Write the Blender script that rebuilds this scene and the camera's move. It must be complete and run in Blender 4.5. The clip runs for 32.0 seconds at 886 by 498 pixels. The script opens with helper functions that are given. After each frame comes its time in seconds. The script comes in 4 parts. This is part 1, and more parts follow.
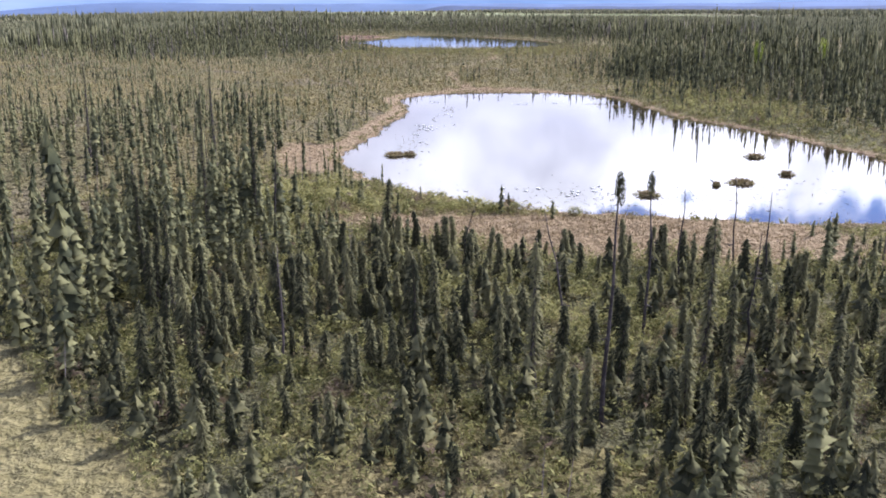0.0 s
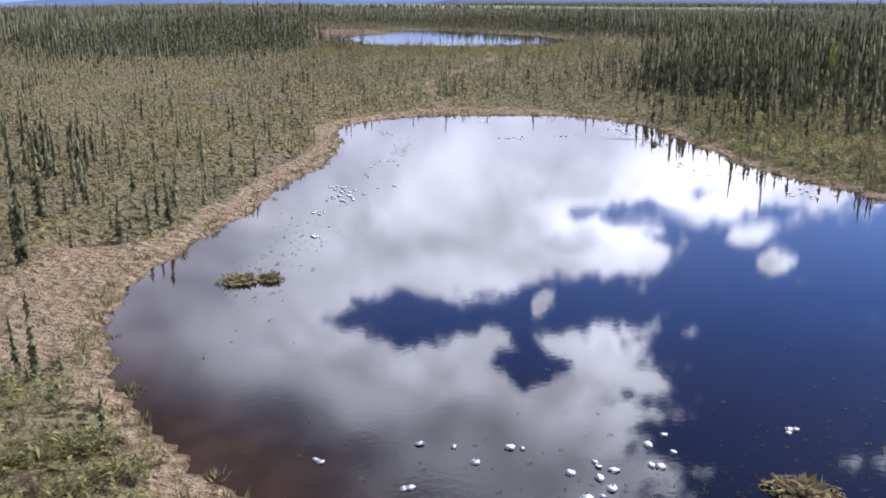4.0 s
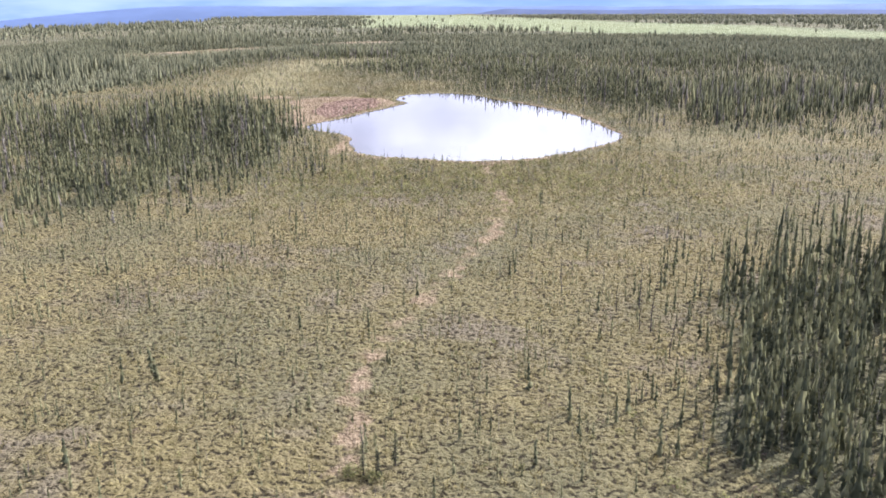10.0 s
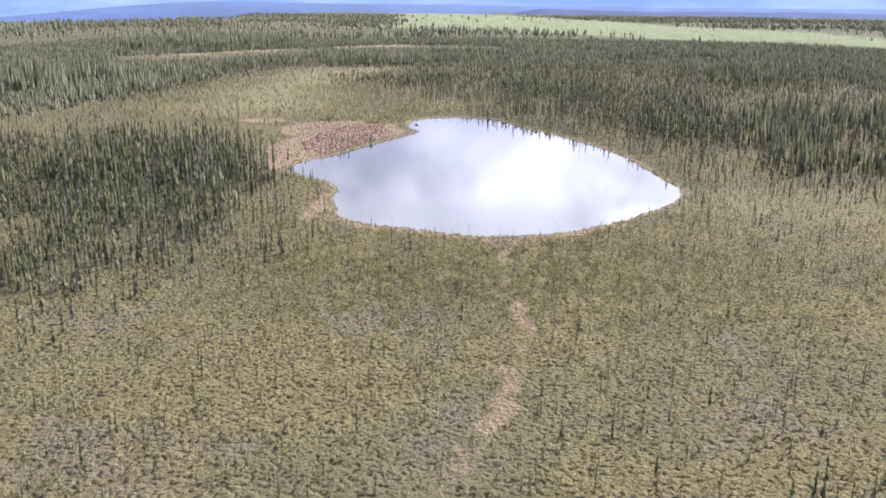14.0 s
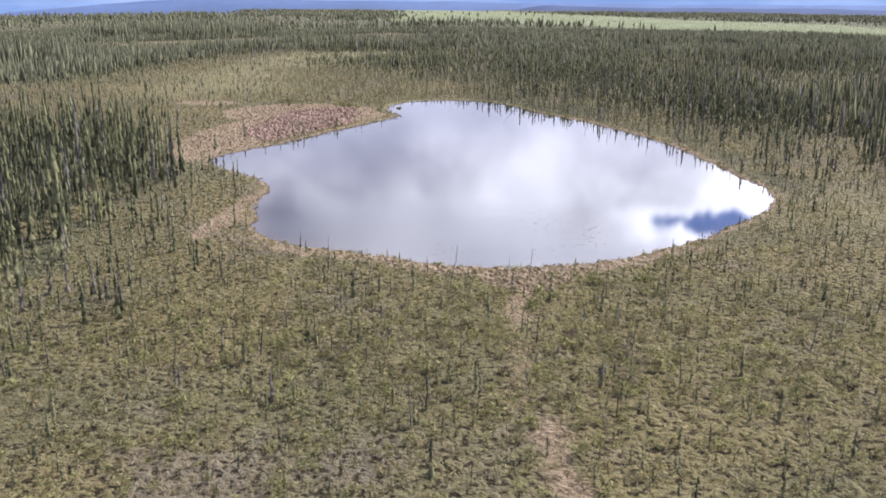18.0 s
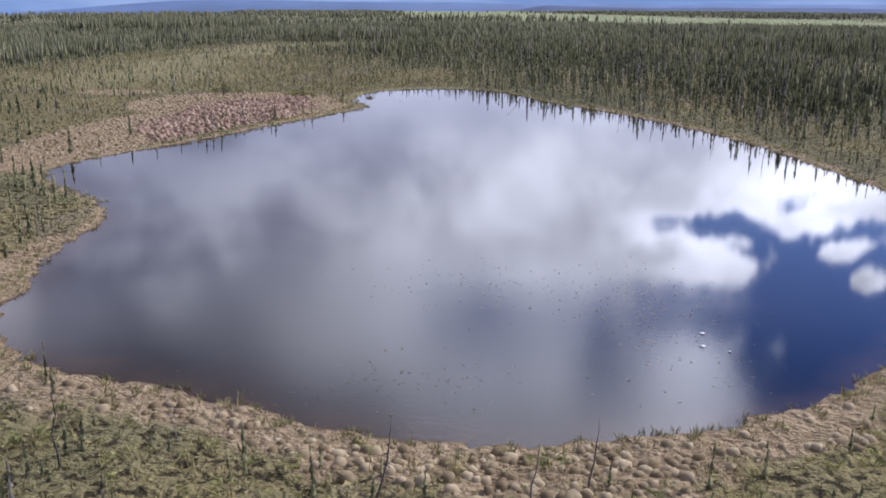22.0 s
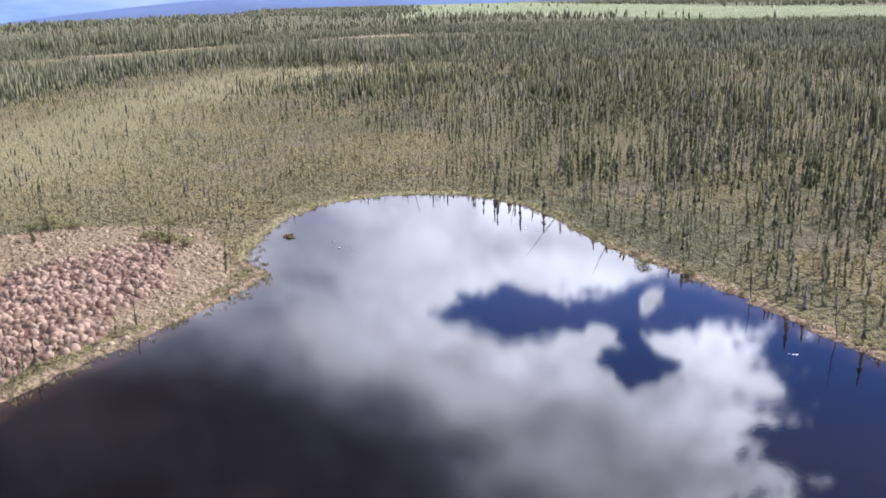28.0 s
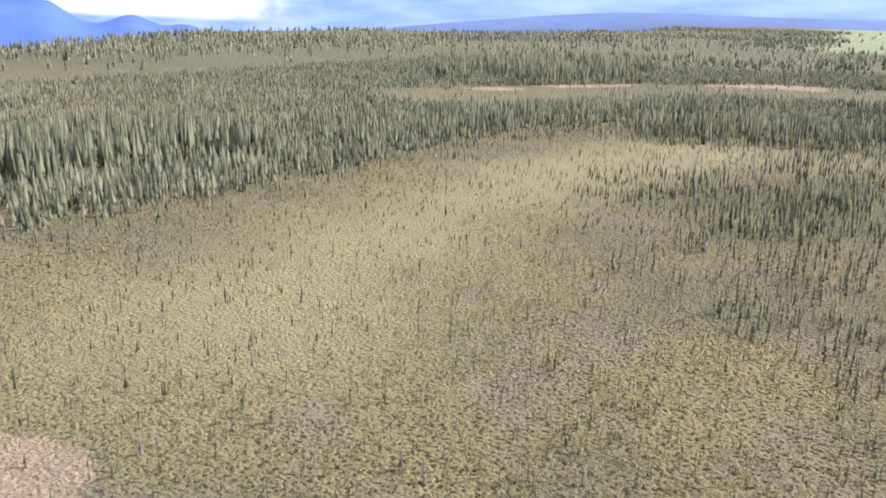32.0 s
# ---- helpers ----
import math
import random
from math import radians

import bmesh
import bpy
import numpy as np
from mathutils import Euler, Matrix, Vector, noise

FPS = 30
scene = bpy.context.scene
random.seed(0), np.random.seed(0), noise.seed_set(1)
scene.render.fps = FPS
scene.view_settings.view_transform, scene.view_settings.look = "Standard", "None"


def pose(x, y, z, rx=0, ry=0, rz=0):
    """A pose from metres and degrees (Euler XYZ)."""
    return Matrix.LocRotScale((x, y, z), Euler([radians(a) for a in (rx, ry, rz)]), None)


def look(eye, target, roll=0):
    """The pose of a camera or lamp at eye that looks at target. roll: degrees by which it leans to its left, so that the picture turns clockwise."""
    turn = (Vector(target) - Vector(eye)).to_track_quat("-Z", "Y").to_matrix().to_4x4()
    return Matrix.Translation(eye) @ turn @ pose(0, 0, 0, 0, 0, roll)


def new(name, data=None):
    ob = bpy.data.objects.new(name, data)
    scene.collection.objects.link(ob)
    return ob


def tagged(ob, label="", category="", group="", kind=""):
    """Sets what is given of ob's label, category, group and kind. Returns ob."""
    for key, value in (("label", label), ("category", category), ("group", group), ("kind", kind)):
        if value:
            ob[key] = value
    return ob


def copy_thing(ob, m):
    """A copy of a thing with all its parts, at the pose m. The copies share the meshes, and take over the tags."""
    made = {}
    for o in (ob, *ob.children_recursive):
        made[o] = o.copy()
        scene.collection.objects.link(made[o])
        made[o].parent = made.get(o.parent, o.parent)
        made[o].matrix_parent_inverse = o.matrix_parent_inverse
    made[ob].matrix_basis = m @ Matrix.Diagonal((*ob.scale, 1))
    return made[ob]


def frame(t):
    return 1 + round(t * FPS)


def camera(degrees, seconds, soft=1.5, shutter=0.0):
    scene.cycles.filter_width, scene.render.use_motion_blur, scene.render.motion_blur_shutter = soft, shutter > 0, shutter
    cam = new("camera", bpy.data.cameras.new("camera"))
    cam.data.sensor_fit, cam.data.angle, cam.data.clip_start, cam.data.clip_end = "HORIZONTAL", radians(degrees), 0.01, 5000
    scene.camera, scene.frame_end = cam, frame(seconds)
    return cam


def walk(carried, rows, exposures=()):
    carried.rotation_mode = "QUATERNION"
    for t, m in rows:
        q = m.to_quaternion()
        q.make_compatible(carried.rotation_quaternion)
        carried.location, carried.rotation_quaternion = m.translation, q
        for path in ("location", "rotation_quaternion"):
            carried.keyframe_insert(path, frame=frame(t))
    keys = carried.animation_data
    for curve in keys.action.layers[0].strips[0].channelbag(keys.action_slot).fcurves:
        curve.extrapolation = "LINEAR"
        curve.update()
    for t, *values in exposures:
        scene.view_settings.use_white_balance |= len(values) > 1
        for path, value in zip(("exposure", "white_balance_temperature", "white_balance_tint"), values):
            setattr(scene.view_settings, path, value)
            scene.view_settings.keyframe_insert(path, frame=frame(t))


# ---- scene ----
cam = camera(54.45, 32.0, soft=1.8)
PATH = [
    (0.0, pose(0.00, -0.00, 13.71, 74.37, 0.09, -0.61)),
    (0.5, pose(0.43, 5.43, 12.73, 74.38, 0.12, -0.77)),
    (1.0, pose(0.93, 11.22, 11.69, 74.36, 0.16, -1.00)),
    (1.5, pose(1.48, 16.66, 11.02, 74.34, 0.15, -1.17)),
    (2.0, pose(2.16, 22.52, 10.96, 74.29, 0.12, -1.36)),
    (2.5, pose(2.94, 27.91, 11.09, 74.22, 0.07, -1.48)),
    (3.0, pose(3.73, 33.87, 11.57, 74.11, -0.04, -1.29)),
    (3.5, pose(4.51, 38.94, 12.19, 74.02, -0.16, -0.66)),
    (5.5, pose(12.53, 54.72, 17.32, 73.81, 0.69, 2.30)),
    (6.0, pose(13.14, 60.70, 18.75, 73.84, 0.75, 2.53)),
    (6.5, pose(13.66, 65.88, 20.26, 73.88, 0.76, 2.78)),
    (7.0, pose(14.13, 71.83, 22.24, 73.98, 0.77, 2.82)),
    (7.5, pose(14.39, 77.54, 23.93, 74.07, 0.81, 2.93)),
    (8.0, pose(14.70, 83.31, 26.01, 74.19, 0.82, 3.24)),
    (8.5, pose(15.05, 88.57, 27.85, 74.25, 0.76, 3.43)),
    (9.0, pose(15.42, 94.57, 30.00, 74.31, 0.64, 3.43)),
    (9.5, pose(15.56, 101.47, 31.98, 74.26, 0.45, 3.41)),
    (10.0, pose(15.72, 107.74, 34.15, 74.28, 0.20, 3.34)),
    (10.5, pose(15.94, 113.38, 36.06, 74.27, -0.05, 3.46)),
    (11.0, pose(16.29, 119.50, 37.84, 74.26, -0.26, 3.84)),
    (11.5, pose(16.65, 125.26, 38.79, 74.22, -0.36, 4.73)),
    (12.0, pose(16.98, 132.75, 39.01, 74.17, -0.31, 5.53)),
    (12.5, pose(17.35, 139.56, 38.75, 74.16, -0.29, 5.70)),
    (13.0, pose(17.55, 146.38, 38.56, 74.18, -0.34, 5.65)),
    (13.5, pose(17.52, 152.73, 38.31, 74.16, -0.45, 5.73)),
    (14.0, pose(17.34, 159.43, 38.38, 74.14, -0.59, 5.68)),
    (14.5, pose(17.11, 165.33, 38.41, 74.06, -0.81, 5.64)),
    (16.5, pose(16.08, 195.73, 31.21, 74.18, -0.42, 5.67)),
    (17.0, pose(15.74, 202.64, 29.63, 74.14, -0.51, 5.69)),
    (17.5, pose(15.33, 209.69, 28.12, 74.12, -0.55, 5.73)),
    (18.0, pose(14.93, 216.61, 26.51, 74.10, -0.56, 5.77)),
    (18.5, pose(14.58, 223.52, 24.98, 74.07, -0.53, 5.78)),
    (19.0, pose(14.27, 230.19, 23.83, 74.10, -0.46, 5.78)),
    (19.5, pose(13.97, 236.73, 22.88, 74.09, -0.48, 5.79)),
    (20.0, pose(13.66, 243.24, 21.93, 74.14, -0.50, 5.73)),
    (20.5, pose(13.33, 250.33, 20.86, 74.18, -0.52, 5.71)),
    (21.0, pose(13.10, 257.01, 19.70, 74.24, -0.54, 5.72)),
    (21.5, pose(12.98, 263.79, 18.60, 74.26, -0.47, 5.75)),
    (22.0, pose(12.85, 270.38, 17.69, 74.27, -0.37, 5.78)),
    (22.5, pose(12.83, 276.17, 16.75, 74.28, -0.23, 5.66)),
    (23.0, pose(12.66, 282.17, 16.52, 74.21, -0.18, 5.57)),
    (23.5, pose(12.51, 288.14, 16.58, 74.19, -0.08, 5.52)),
    (24.0, pose(12.39, 294.45, 16.84, 74.19, 0.02, 5.47)),
    (24.5, pose(12.28, 301.12, 17.16, 74.20, 0.11, 5.45)),
    (25.0, pose(12.16, 308.18, 17.57, 74.20, 0.21, 5.52)),
    (25.5, pose(11.98, 315.41, 18.10, 74.19, 0.34, 5.74)),
    (27.5, pose(10.77, 342.86, 24.05, 73.66, 1.29, 6.70)),
    (28.0, pose(10.93, 348.97, 26.17, 73.71, 1.31, 7.10)),
    (28.5, pose(10.99, 355.05, 28.38, 73.78, 1.21, 8.00)),
    (29.0, pose(10.84, 361.16, 30.67, 73.89, 0.93, 10.20)),
    (29.5, pose(10.51, 367.21, 32.73, 74.06, 0.59, 13.44)),
    (30.0, pose(9.76, 373.96, 35.03, 74.22, 0.12, 17.44)),
    (30.5, pose(8.89, 380.04, 37.08, 74.30, -0.42, 20.39)),
    (31.0, pose(7.42, 386.73, 39.53, 74.34, -0.92, 23.87)),
    (31.5, pose(5.71, 393.22, 41.52, 74.27, -1.31, 27.97)),
    (32.0, pose(3.62, 399.62, 43.75, 74.27, -1.54, 33.25)),
]

CLOUD = 2.15
EXPO = [(t, e, k - 40, 17) for t, e, k in ((0, 0.5, 5850), (2, 0.40, 5880), (3, 0.16, 5840), (6, 0.38, 5650), (8, 0.75, 5860), (9, 0.83, 5880), (13, 0.66, 5800), (17, 0.42, 5880), (19, 0.18, 5860), (22, -0.10, 5720), (25, -0.08, 5670), (28, 0.54, 5750), (30, 0.80, 5800), (32, 0.76, 5850))]
walk(cam, PATH, exposures=EXPO)

# ---- light ----
SUN_EL, SUN_AZ = radians(41), radians(54)          # azimuth clockwise from straight ahead
sun = new("sun", bpy.data.lights.new("sun", "SUN"))
sun.data.energy, sun.data.angle, sun.data.color = 4.6, radians(0.6), (1.0, 0.955, 0.90)
sun.matrix_world = look((0, 0, 0), (-math.sin(SUN_AZ) * math.cos(SUN_EL), -math.cos(SUN_AZ) * math.cos(SUN_EL), -math.sin(SUN_EL)))

world = bpy.data.worlds.new("sky")
scene.world = world
world.use_nodes = True
WT = world.node_tree
WT.nodes.clear()


class Graph:
    """Short hand for building node trees."""

    def __init__(self, tree):
        self.tree = tree

    def put(self, kind, **settings):
        n = self.tree.nodes.new(kind)
        for key, value in settings.items():
            if key == "operation":
                n.operation = value
            elif key == "data_type":
                n.data_type = value
            elif key == "blend_type":
                n.blend_type = value
        return n

    def wire(self, a, b):
        self.tree.links.new(a, b)

    def feed(self, socket, value):
        if isinstance(value, bpy.types.NodeSocket):
            self.wire(value, socket)
        else:
            socket.default_value = value

    def calc(self, op, a, b=0.0, c=0.0):
        n = self.put("ShaderNodeMath", operation=op)
        for s, v in zip(n.inputs, (a, b, c)):
            self.feed(s, v)
        return n.outputs[0]

    def join(self, x, y, z=0.0):
        n = self.put("ShaderNodeCombineXYZ")
        for s, v in zip(n.inputs, (x, y, z)):
            self.feed(s, v)
        return n.outputs[0]

    def grain(self, vector, scale, detail=4.0, rough=0.55, warp=0.0):
        n = self.put("ShaderNodeTexNoise")
        if vector is not None:
            self.wire(vector, n.inputs["Vector"])
        n.inputs["Scale"].default_value, n.inputs["Detail"].default_value = scale, detail
        n.inputs["Roughness"].default_value, n.inputs["Distortion"].default_value = rough, warp
        return n.outputs[0]

    def step(self, value, lo, hi, to_lo=0.0, to_hi=1.0):
        n = self.put("ShaderNodeMapRange")
        n.interpolation_type = "SMOOTHSTEP"
        for s, v in zip(n.inputs, (value, lo, hi, to_lo, to_hi)):
            self.feed(s, v)
        return n.outputs[0]

    def mix(self, fac, a, b, blend="MIX"):
        n = self.put("ShaderNodeMix", data_type="RGBA", blend_type=blend)
        self.feed(n.inputs[0], fac)
        for s, v in ((n.inputs[6], a), (n.inputs[7], b)):
            self.feed(s, (*v, 1.0) if isinstance(v, tuple) else v)
        return n.outputs[2]


def build_sky():
    g = Graph(WT)
    geo = g.put("ShaderNodeTexCoord").outputs["Generated"]
    sep = g.put("ShaderNodeSeparateXYZ")
    g.wire(geo, sep.inputs[0])
    dx, dy, dz = sep.outputs
    ahead = g.calc("MAXIMUM", dy, 0.12)
    u, v = g.calc("DIVIDE", dx, ahead), g.calc("DIVIDE", dz, ahead)
    flat = g.join(u, g.calc("MULTIPLY", v, 1.25))
    wob = g.calc("SUBTRACT", g.grain(flat, 9.0, 5.0, 0.6), 0.5)
    wob2 = g.calc("SUBTRACT", g.grain(g.join(v, u, 3.0), 9.0, 5.0, 0.6), 0.5)
    fine = g.calc("SUBTRACT", g.grain(flat, 24.0, 6.0, 0.62), 0.5)
    uu = g.calc("MULTIPLY_ADD", wob, 0.10, u)
    vv = g.calc("MULTIPLY_ADD", wob2, 0.075, v)

    def reach(cu, cv, ru, rv):
        """How deep inside an oval: 1 at its centre, 0 on its edge."""
        a = g.calc("DIVIDE", g.calc("SUBTRACT", uu, cu), ru)
        b = g.calc("DIVIDE", g.calc("SUBTRACT", vv, cv), rv)
        r = g.calc("SQRT", g.calc("ADD", g.calc("MULTIPLY", a, a), g.calc("MULTIPLY", b, b)))
        return g.calc("SUBTRACT", 1.0, r)

    def deepest(rows):
        total = reach(*rows[0])
        for row in rows[1:]:
            total = g.calc("MAXIMUM", total, reach(*row))
        return total

    def union(rows):
        return g.step(deepest(rows), -0.25, 0.25)

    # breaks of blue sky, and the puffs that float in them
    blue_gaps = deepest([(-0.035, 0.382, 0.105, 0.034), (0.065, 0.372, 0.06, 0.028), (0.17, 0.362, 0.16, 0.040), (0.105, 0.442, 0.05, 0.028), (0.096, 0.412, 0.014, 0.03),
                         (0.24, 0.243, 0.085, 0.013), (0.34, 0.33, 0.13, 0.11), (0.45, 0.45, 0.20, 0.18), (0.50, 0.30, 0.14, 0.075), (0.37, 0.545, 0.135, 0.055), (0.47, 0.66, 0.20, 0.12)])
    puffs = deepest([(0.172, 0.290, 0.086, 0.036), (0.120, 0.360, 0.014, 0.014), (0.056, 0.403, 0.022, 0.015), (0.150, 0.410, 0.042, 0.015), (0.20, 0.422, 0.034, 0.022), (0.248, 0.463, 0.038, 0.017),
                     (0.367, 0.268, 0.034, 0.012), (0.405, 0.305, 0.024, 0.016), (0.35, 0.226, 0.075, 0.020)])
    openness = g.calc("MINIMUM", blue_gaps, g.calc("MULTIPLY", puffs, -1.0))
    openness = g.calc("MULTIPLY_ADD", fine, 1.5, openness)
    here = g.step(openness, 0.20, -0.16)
    rim = g.step(openness, -1.5, -0.1, 1.0, 1.42)
    wide = g.grain(geo, 2.6, 6.0, 0.58, 0.4)
    other = g.step(wide, 0.42, 0.56)
    front = g.step(dy, 0.45, 0.7)
    cover = g.calc("ADD", g.calc("MULTIPLY", here, front), g.calc("MULTIPLY", other, g.calc("SUBTRACT", 1.0, front)))
    cover = g.calc("MULTIPLY_ADD", cover, 0.985, 0.015)
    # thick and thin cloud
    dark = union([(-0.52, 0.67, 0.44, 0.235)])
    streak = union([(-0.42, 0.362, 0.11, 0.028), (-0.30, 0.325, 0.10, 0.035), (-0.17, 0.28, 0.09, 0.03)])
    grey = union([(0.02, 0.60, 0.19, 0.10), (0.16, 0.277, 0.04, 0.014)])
    folds = g.grain(flat, 6.5, 5.0, 0.5, 0.3)
    deep = g.step(v, 0.10, 0.24, 0.5, 1.1)
    glow = g.calc("MULTIPLY_ADD", g.step(folds, 0.32, 0.66, -0.24, 0.34), deep, 0.95)
    glow = g.calc("MULTIPLY", glow, g.calc("MULTIPLY_ADD", dark, -0.86, 1.0))
    glow = g.calc("MULTIPLY", glow, g.calc("MULTIPLY_ADD", grey, -0.26, 1.0))
    glow = g.calc("MULTIPLY", glow, g.step(v, 0.32, 0.46, 1.0, 1.4))
    glow = g.calc("MULTIPLY", glow, rim)
    glow = g.calc("MULTIPLY", glow, g.step(v, 0.10, 0.28, 0.60, 1.0))
    glow = g.calc("MULTIPLY", glow, g.step(dy, 0.35, 0.7, 0.36, 1.0))
    glow = g.calc("MULTIPLY", glow, g.calc("MULTIPLY", g.calc("MAXIMUM", g.step(u, -0.50, 0.0, 0.52, 1.0), g.calc("MULTIPLY", streak, 0.72)), g.step(u, -0.05, 0.2, 1.0, 1.10)))
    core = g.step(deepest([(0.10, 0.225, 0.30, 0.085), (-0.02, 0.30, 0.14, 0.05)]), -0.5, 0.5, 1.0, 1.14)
    glow = g.calc("MULTIPLY", glow, core)
    cloud = g.mix(g.step(glow, 0.2, 1.0), (0.66, 0.68, 0.87), (0.99, 0.985, 1.02))
    lit = g.mix(1.0, cloud, g.join(glow, glow, glow), "MULTIPLY")
    lit = g.mix(1.0, lit, (CLOUD, CLOUD, CLOUD), "MULTIPLY")
    air = g.put("ShaderNodeTexSky")
    air.sky_type, air.sun_disc = "NISHITA", False
    air.sun_elevation, air.sun_rotation, air.altitude, air.dust_density = SUN_EL, SUN_AZ, 300.0, 0.4
    blue = g.mix(1.0, air.outputs[0], (0.10, 0.10, 0.10), "MULTIPLY")
    blue = g.mix(0.8, blue, g.mix(1.0, blue, (0.40, 0.84, 1.85), "MULTIPLY"))
    clearer = g.step(v, 0.22, 0.58, 1.2, 0.74)
    blue = g.mix(1.0, blue, g.join(clearer, clearer, clearer), "MULTIPLY")
    blue = g.mix(g.step(v, 0.44, 0.16, 0.0, 0.42), blue, (0.62, 0.70, 0.86))
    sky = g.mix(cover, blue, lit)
    # rain-blue air low over the horizon, with a bright break to the far west
    low = g.step(v, 0.085, 0.02)
    veil = g.mix(g.step(g.grain(g.join(u, g.calc("MULTIPLY", v, 6.0)), 5.0), 0.35, 0.7), (0.22, 0.33, 0.58), (0.38, 0.49, 0.74))
    gap = g.calc("MULTIPLY", g.calc("MULTIPLY", g.step(u, -1.62, -1.45), g.step(g.calc("MULTIPLY_ADD", wob, 0.3, u), -0.92, -1.08)), g.step(v, -0.035, -0.02))
    veil = g.mix(gap, veil, (0.92, 0.90, 0.95))
    sky = g.mix(low, sky, veil)
    sky = g.mix(g.step(dz, -0.03, -0.05), sky, (0.05, 0.06, 0.05))
    back = g.put("ShaderNodeBackground")
    g.wire(sky, back.inputs[0])
    out = g.put("ShaderNodeOutputWorld")
    g.wire(back.outputs[0], out.inputs[0])


build_sky()


# ---- materials ----
def fabric(name, dark, light, scale=3.0, rough=0.9, bump=0.0, island=0.0, each=0.0, spec=0.15, stain=None):
    """A natural surface: two colours in grain at two scales, varied from piece to piece."""
    m = bpy.data.materials.new(name)
    m.use_nodes = True
    g = Graph(m.node_tree)
    b = m.node_tree.nodes["Principled BSDF"]
    at = g.put("ShaderNodeTexCoord").outputs["Object"]
    n1, n2 = g.grain(at, scale, 5.0, 0.6), g.grain(at, scale * 0.13, 3.0)
    fac = g.calc("MULTIPLY_ADD", g.calc("SUBTRACT", n2, 0.5), 1.1, n1)
    if island:
        r = g.put("ShaderNodeNewGeometry").outputs["Random Per Island"]
        fac = g.calc("MULTIPLY_ADD", g.calc("SUBTRACT", r, 0.5), island, fac)
    if each:
        r = g.put("ShaderNodeObjectInfo").outputs["Random"]
        fac = g.calc("MULTIPLY_ADD", g.calc("SUBTRACT", r, 0.5), each, fac)
    col = g.mix(g.step(fac, 0.25, 0.75), dark, light)
    if stain:
        col = g.mix(g.step(g.grain(at, scale * 0.4, 3.0), 0.55, 0.68), col, stain)
    g.wire(col, b.inputs["Base Color"])
    b.inputs["Roughness"].default_value, b.inputs["Specular IOR Level"].default_value = rough, spec
    if bump:
        n = g.put("ShaderNodeBump")
        n.inputs["Strength"].default_value, n.inputs["Distance"].default_value = 0.8, bump
        g.wire(n1, n.inputs["Height"])
        g.wire(n.outputs[0], b.inputs["Normal"])
    return m


def leafy(m, amount=0.3):
    """Lets light through thin leaves and needles."""
    g = Graph(m.node_tree)
    b, out = m.node_tree.nodes["Principled BSDF"], m.node_tree.nodes["Material Output"]
    t = g.put("ShaderNodeBsdfTranslucent")
    src = b.inputs["Base Color"].links[0].from_socket
    g.wire(src, t.inputs[0])
    mix = g.put("ShaderNodeMixShader")
    mix.inputs[0].default_value = amount
    g.wire(b.outputs[0], mix.inputs[1])
    g.wire(t.outputs[0], mix.inputs[2])
    g.wire(mix.outputs[0], out.inputs[0])
    return m


NEEDLES = leafy(fabric("spruce_needles", (0.064, 0.069, 0.036), (0.232, 0.222, 0.105), 1.2, island=0.5), 0.2)
NEEDLES_NEAR = leafy(fabric("spruce_needles_near", (0.052, 0.054, 0.029), (0.225, 0.210, 0.102), 3.0, island=0.7, each=0.8), 0.25)
SAPLING = leafy(fabric("sapling_needles", (0.100, 0.099, 0.050), (0.30, 0.284, 0.138), 1.5, island=0.5), 0.3)
# paler needles for far trees: the haze of distance put into the colour
NEEDLES_FAR = leafy(fabric("far_needles_hazed", (0.118, 0.122, 0.070), (0.285, 0.274, 0.155), 0.4, island=0.8), 0.36)
LICHEN = leafy(fabric("lichen_grey_needles", (0.10, 0.087, 0.068), (0.25, 0.218, 0.172), 1.2, island=0.5), 0.2)
BARK = fabric("grey_bark", (0.07, 0.058, 0.05), (0.20, 0.17, 0.15), 6.0, bump=0.02)
DEADWOOD = fabric("dead_wood", (0.045, 0.038, 0.036), (0.15, 0.125, 0.115), 5.0, bump=0.02, each=0.5)
HEATH = leafy(fabric("heath_leaves", (0.155, 0.128, 0.050), (0.365, 0.302, 0.130), 0.9, island=0.6, stain=(0.235, 0.18, 0.11)), 0.2)
WILLOW = leafy(fabric("willow_leaves", (0.135, 0.136, 0.050), (0.40, 0.372, 0.150), 1.2, island=0.7, stain=(0.20, 0.145, 0.105)), 0.45)
SEDGE = leafy(fabric("dry_sedge", (0.225, 0.166, 0.090), (0.445, 0.347, 0.208), 0.9, island=0.8), 0.2)
YELLOWGRASS = leafy(fabric("yellow_sedge", (0.19, 0.175, 0.072), (0.39, 0.345, 0.165), 0.9, island=0.4), 0.2)
PEAT = fabric("pink_peat_moss", (0.19, 0.120, 0.080), (0.365, 0.252, 0.170), 1.6, bump=0.05, island=0.9)
# near-white pads: the sky they reflect is put into their base colour
PAD = fabric("lily_pad", (0.55, 0.56, 0.52), (0.85, 0.85, 0.85), 6.0, rough=0.35, spec=0.5)
ASPEN = leafy(fabric("aspen_leaves", (0.20, 0.26, 0.04), (0.42, 0.46, 0.10), 3.0, island=0.8), 0.35)


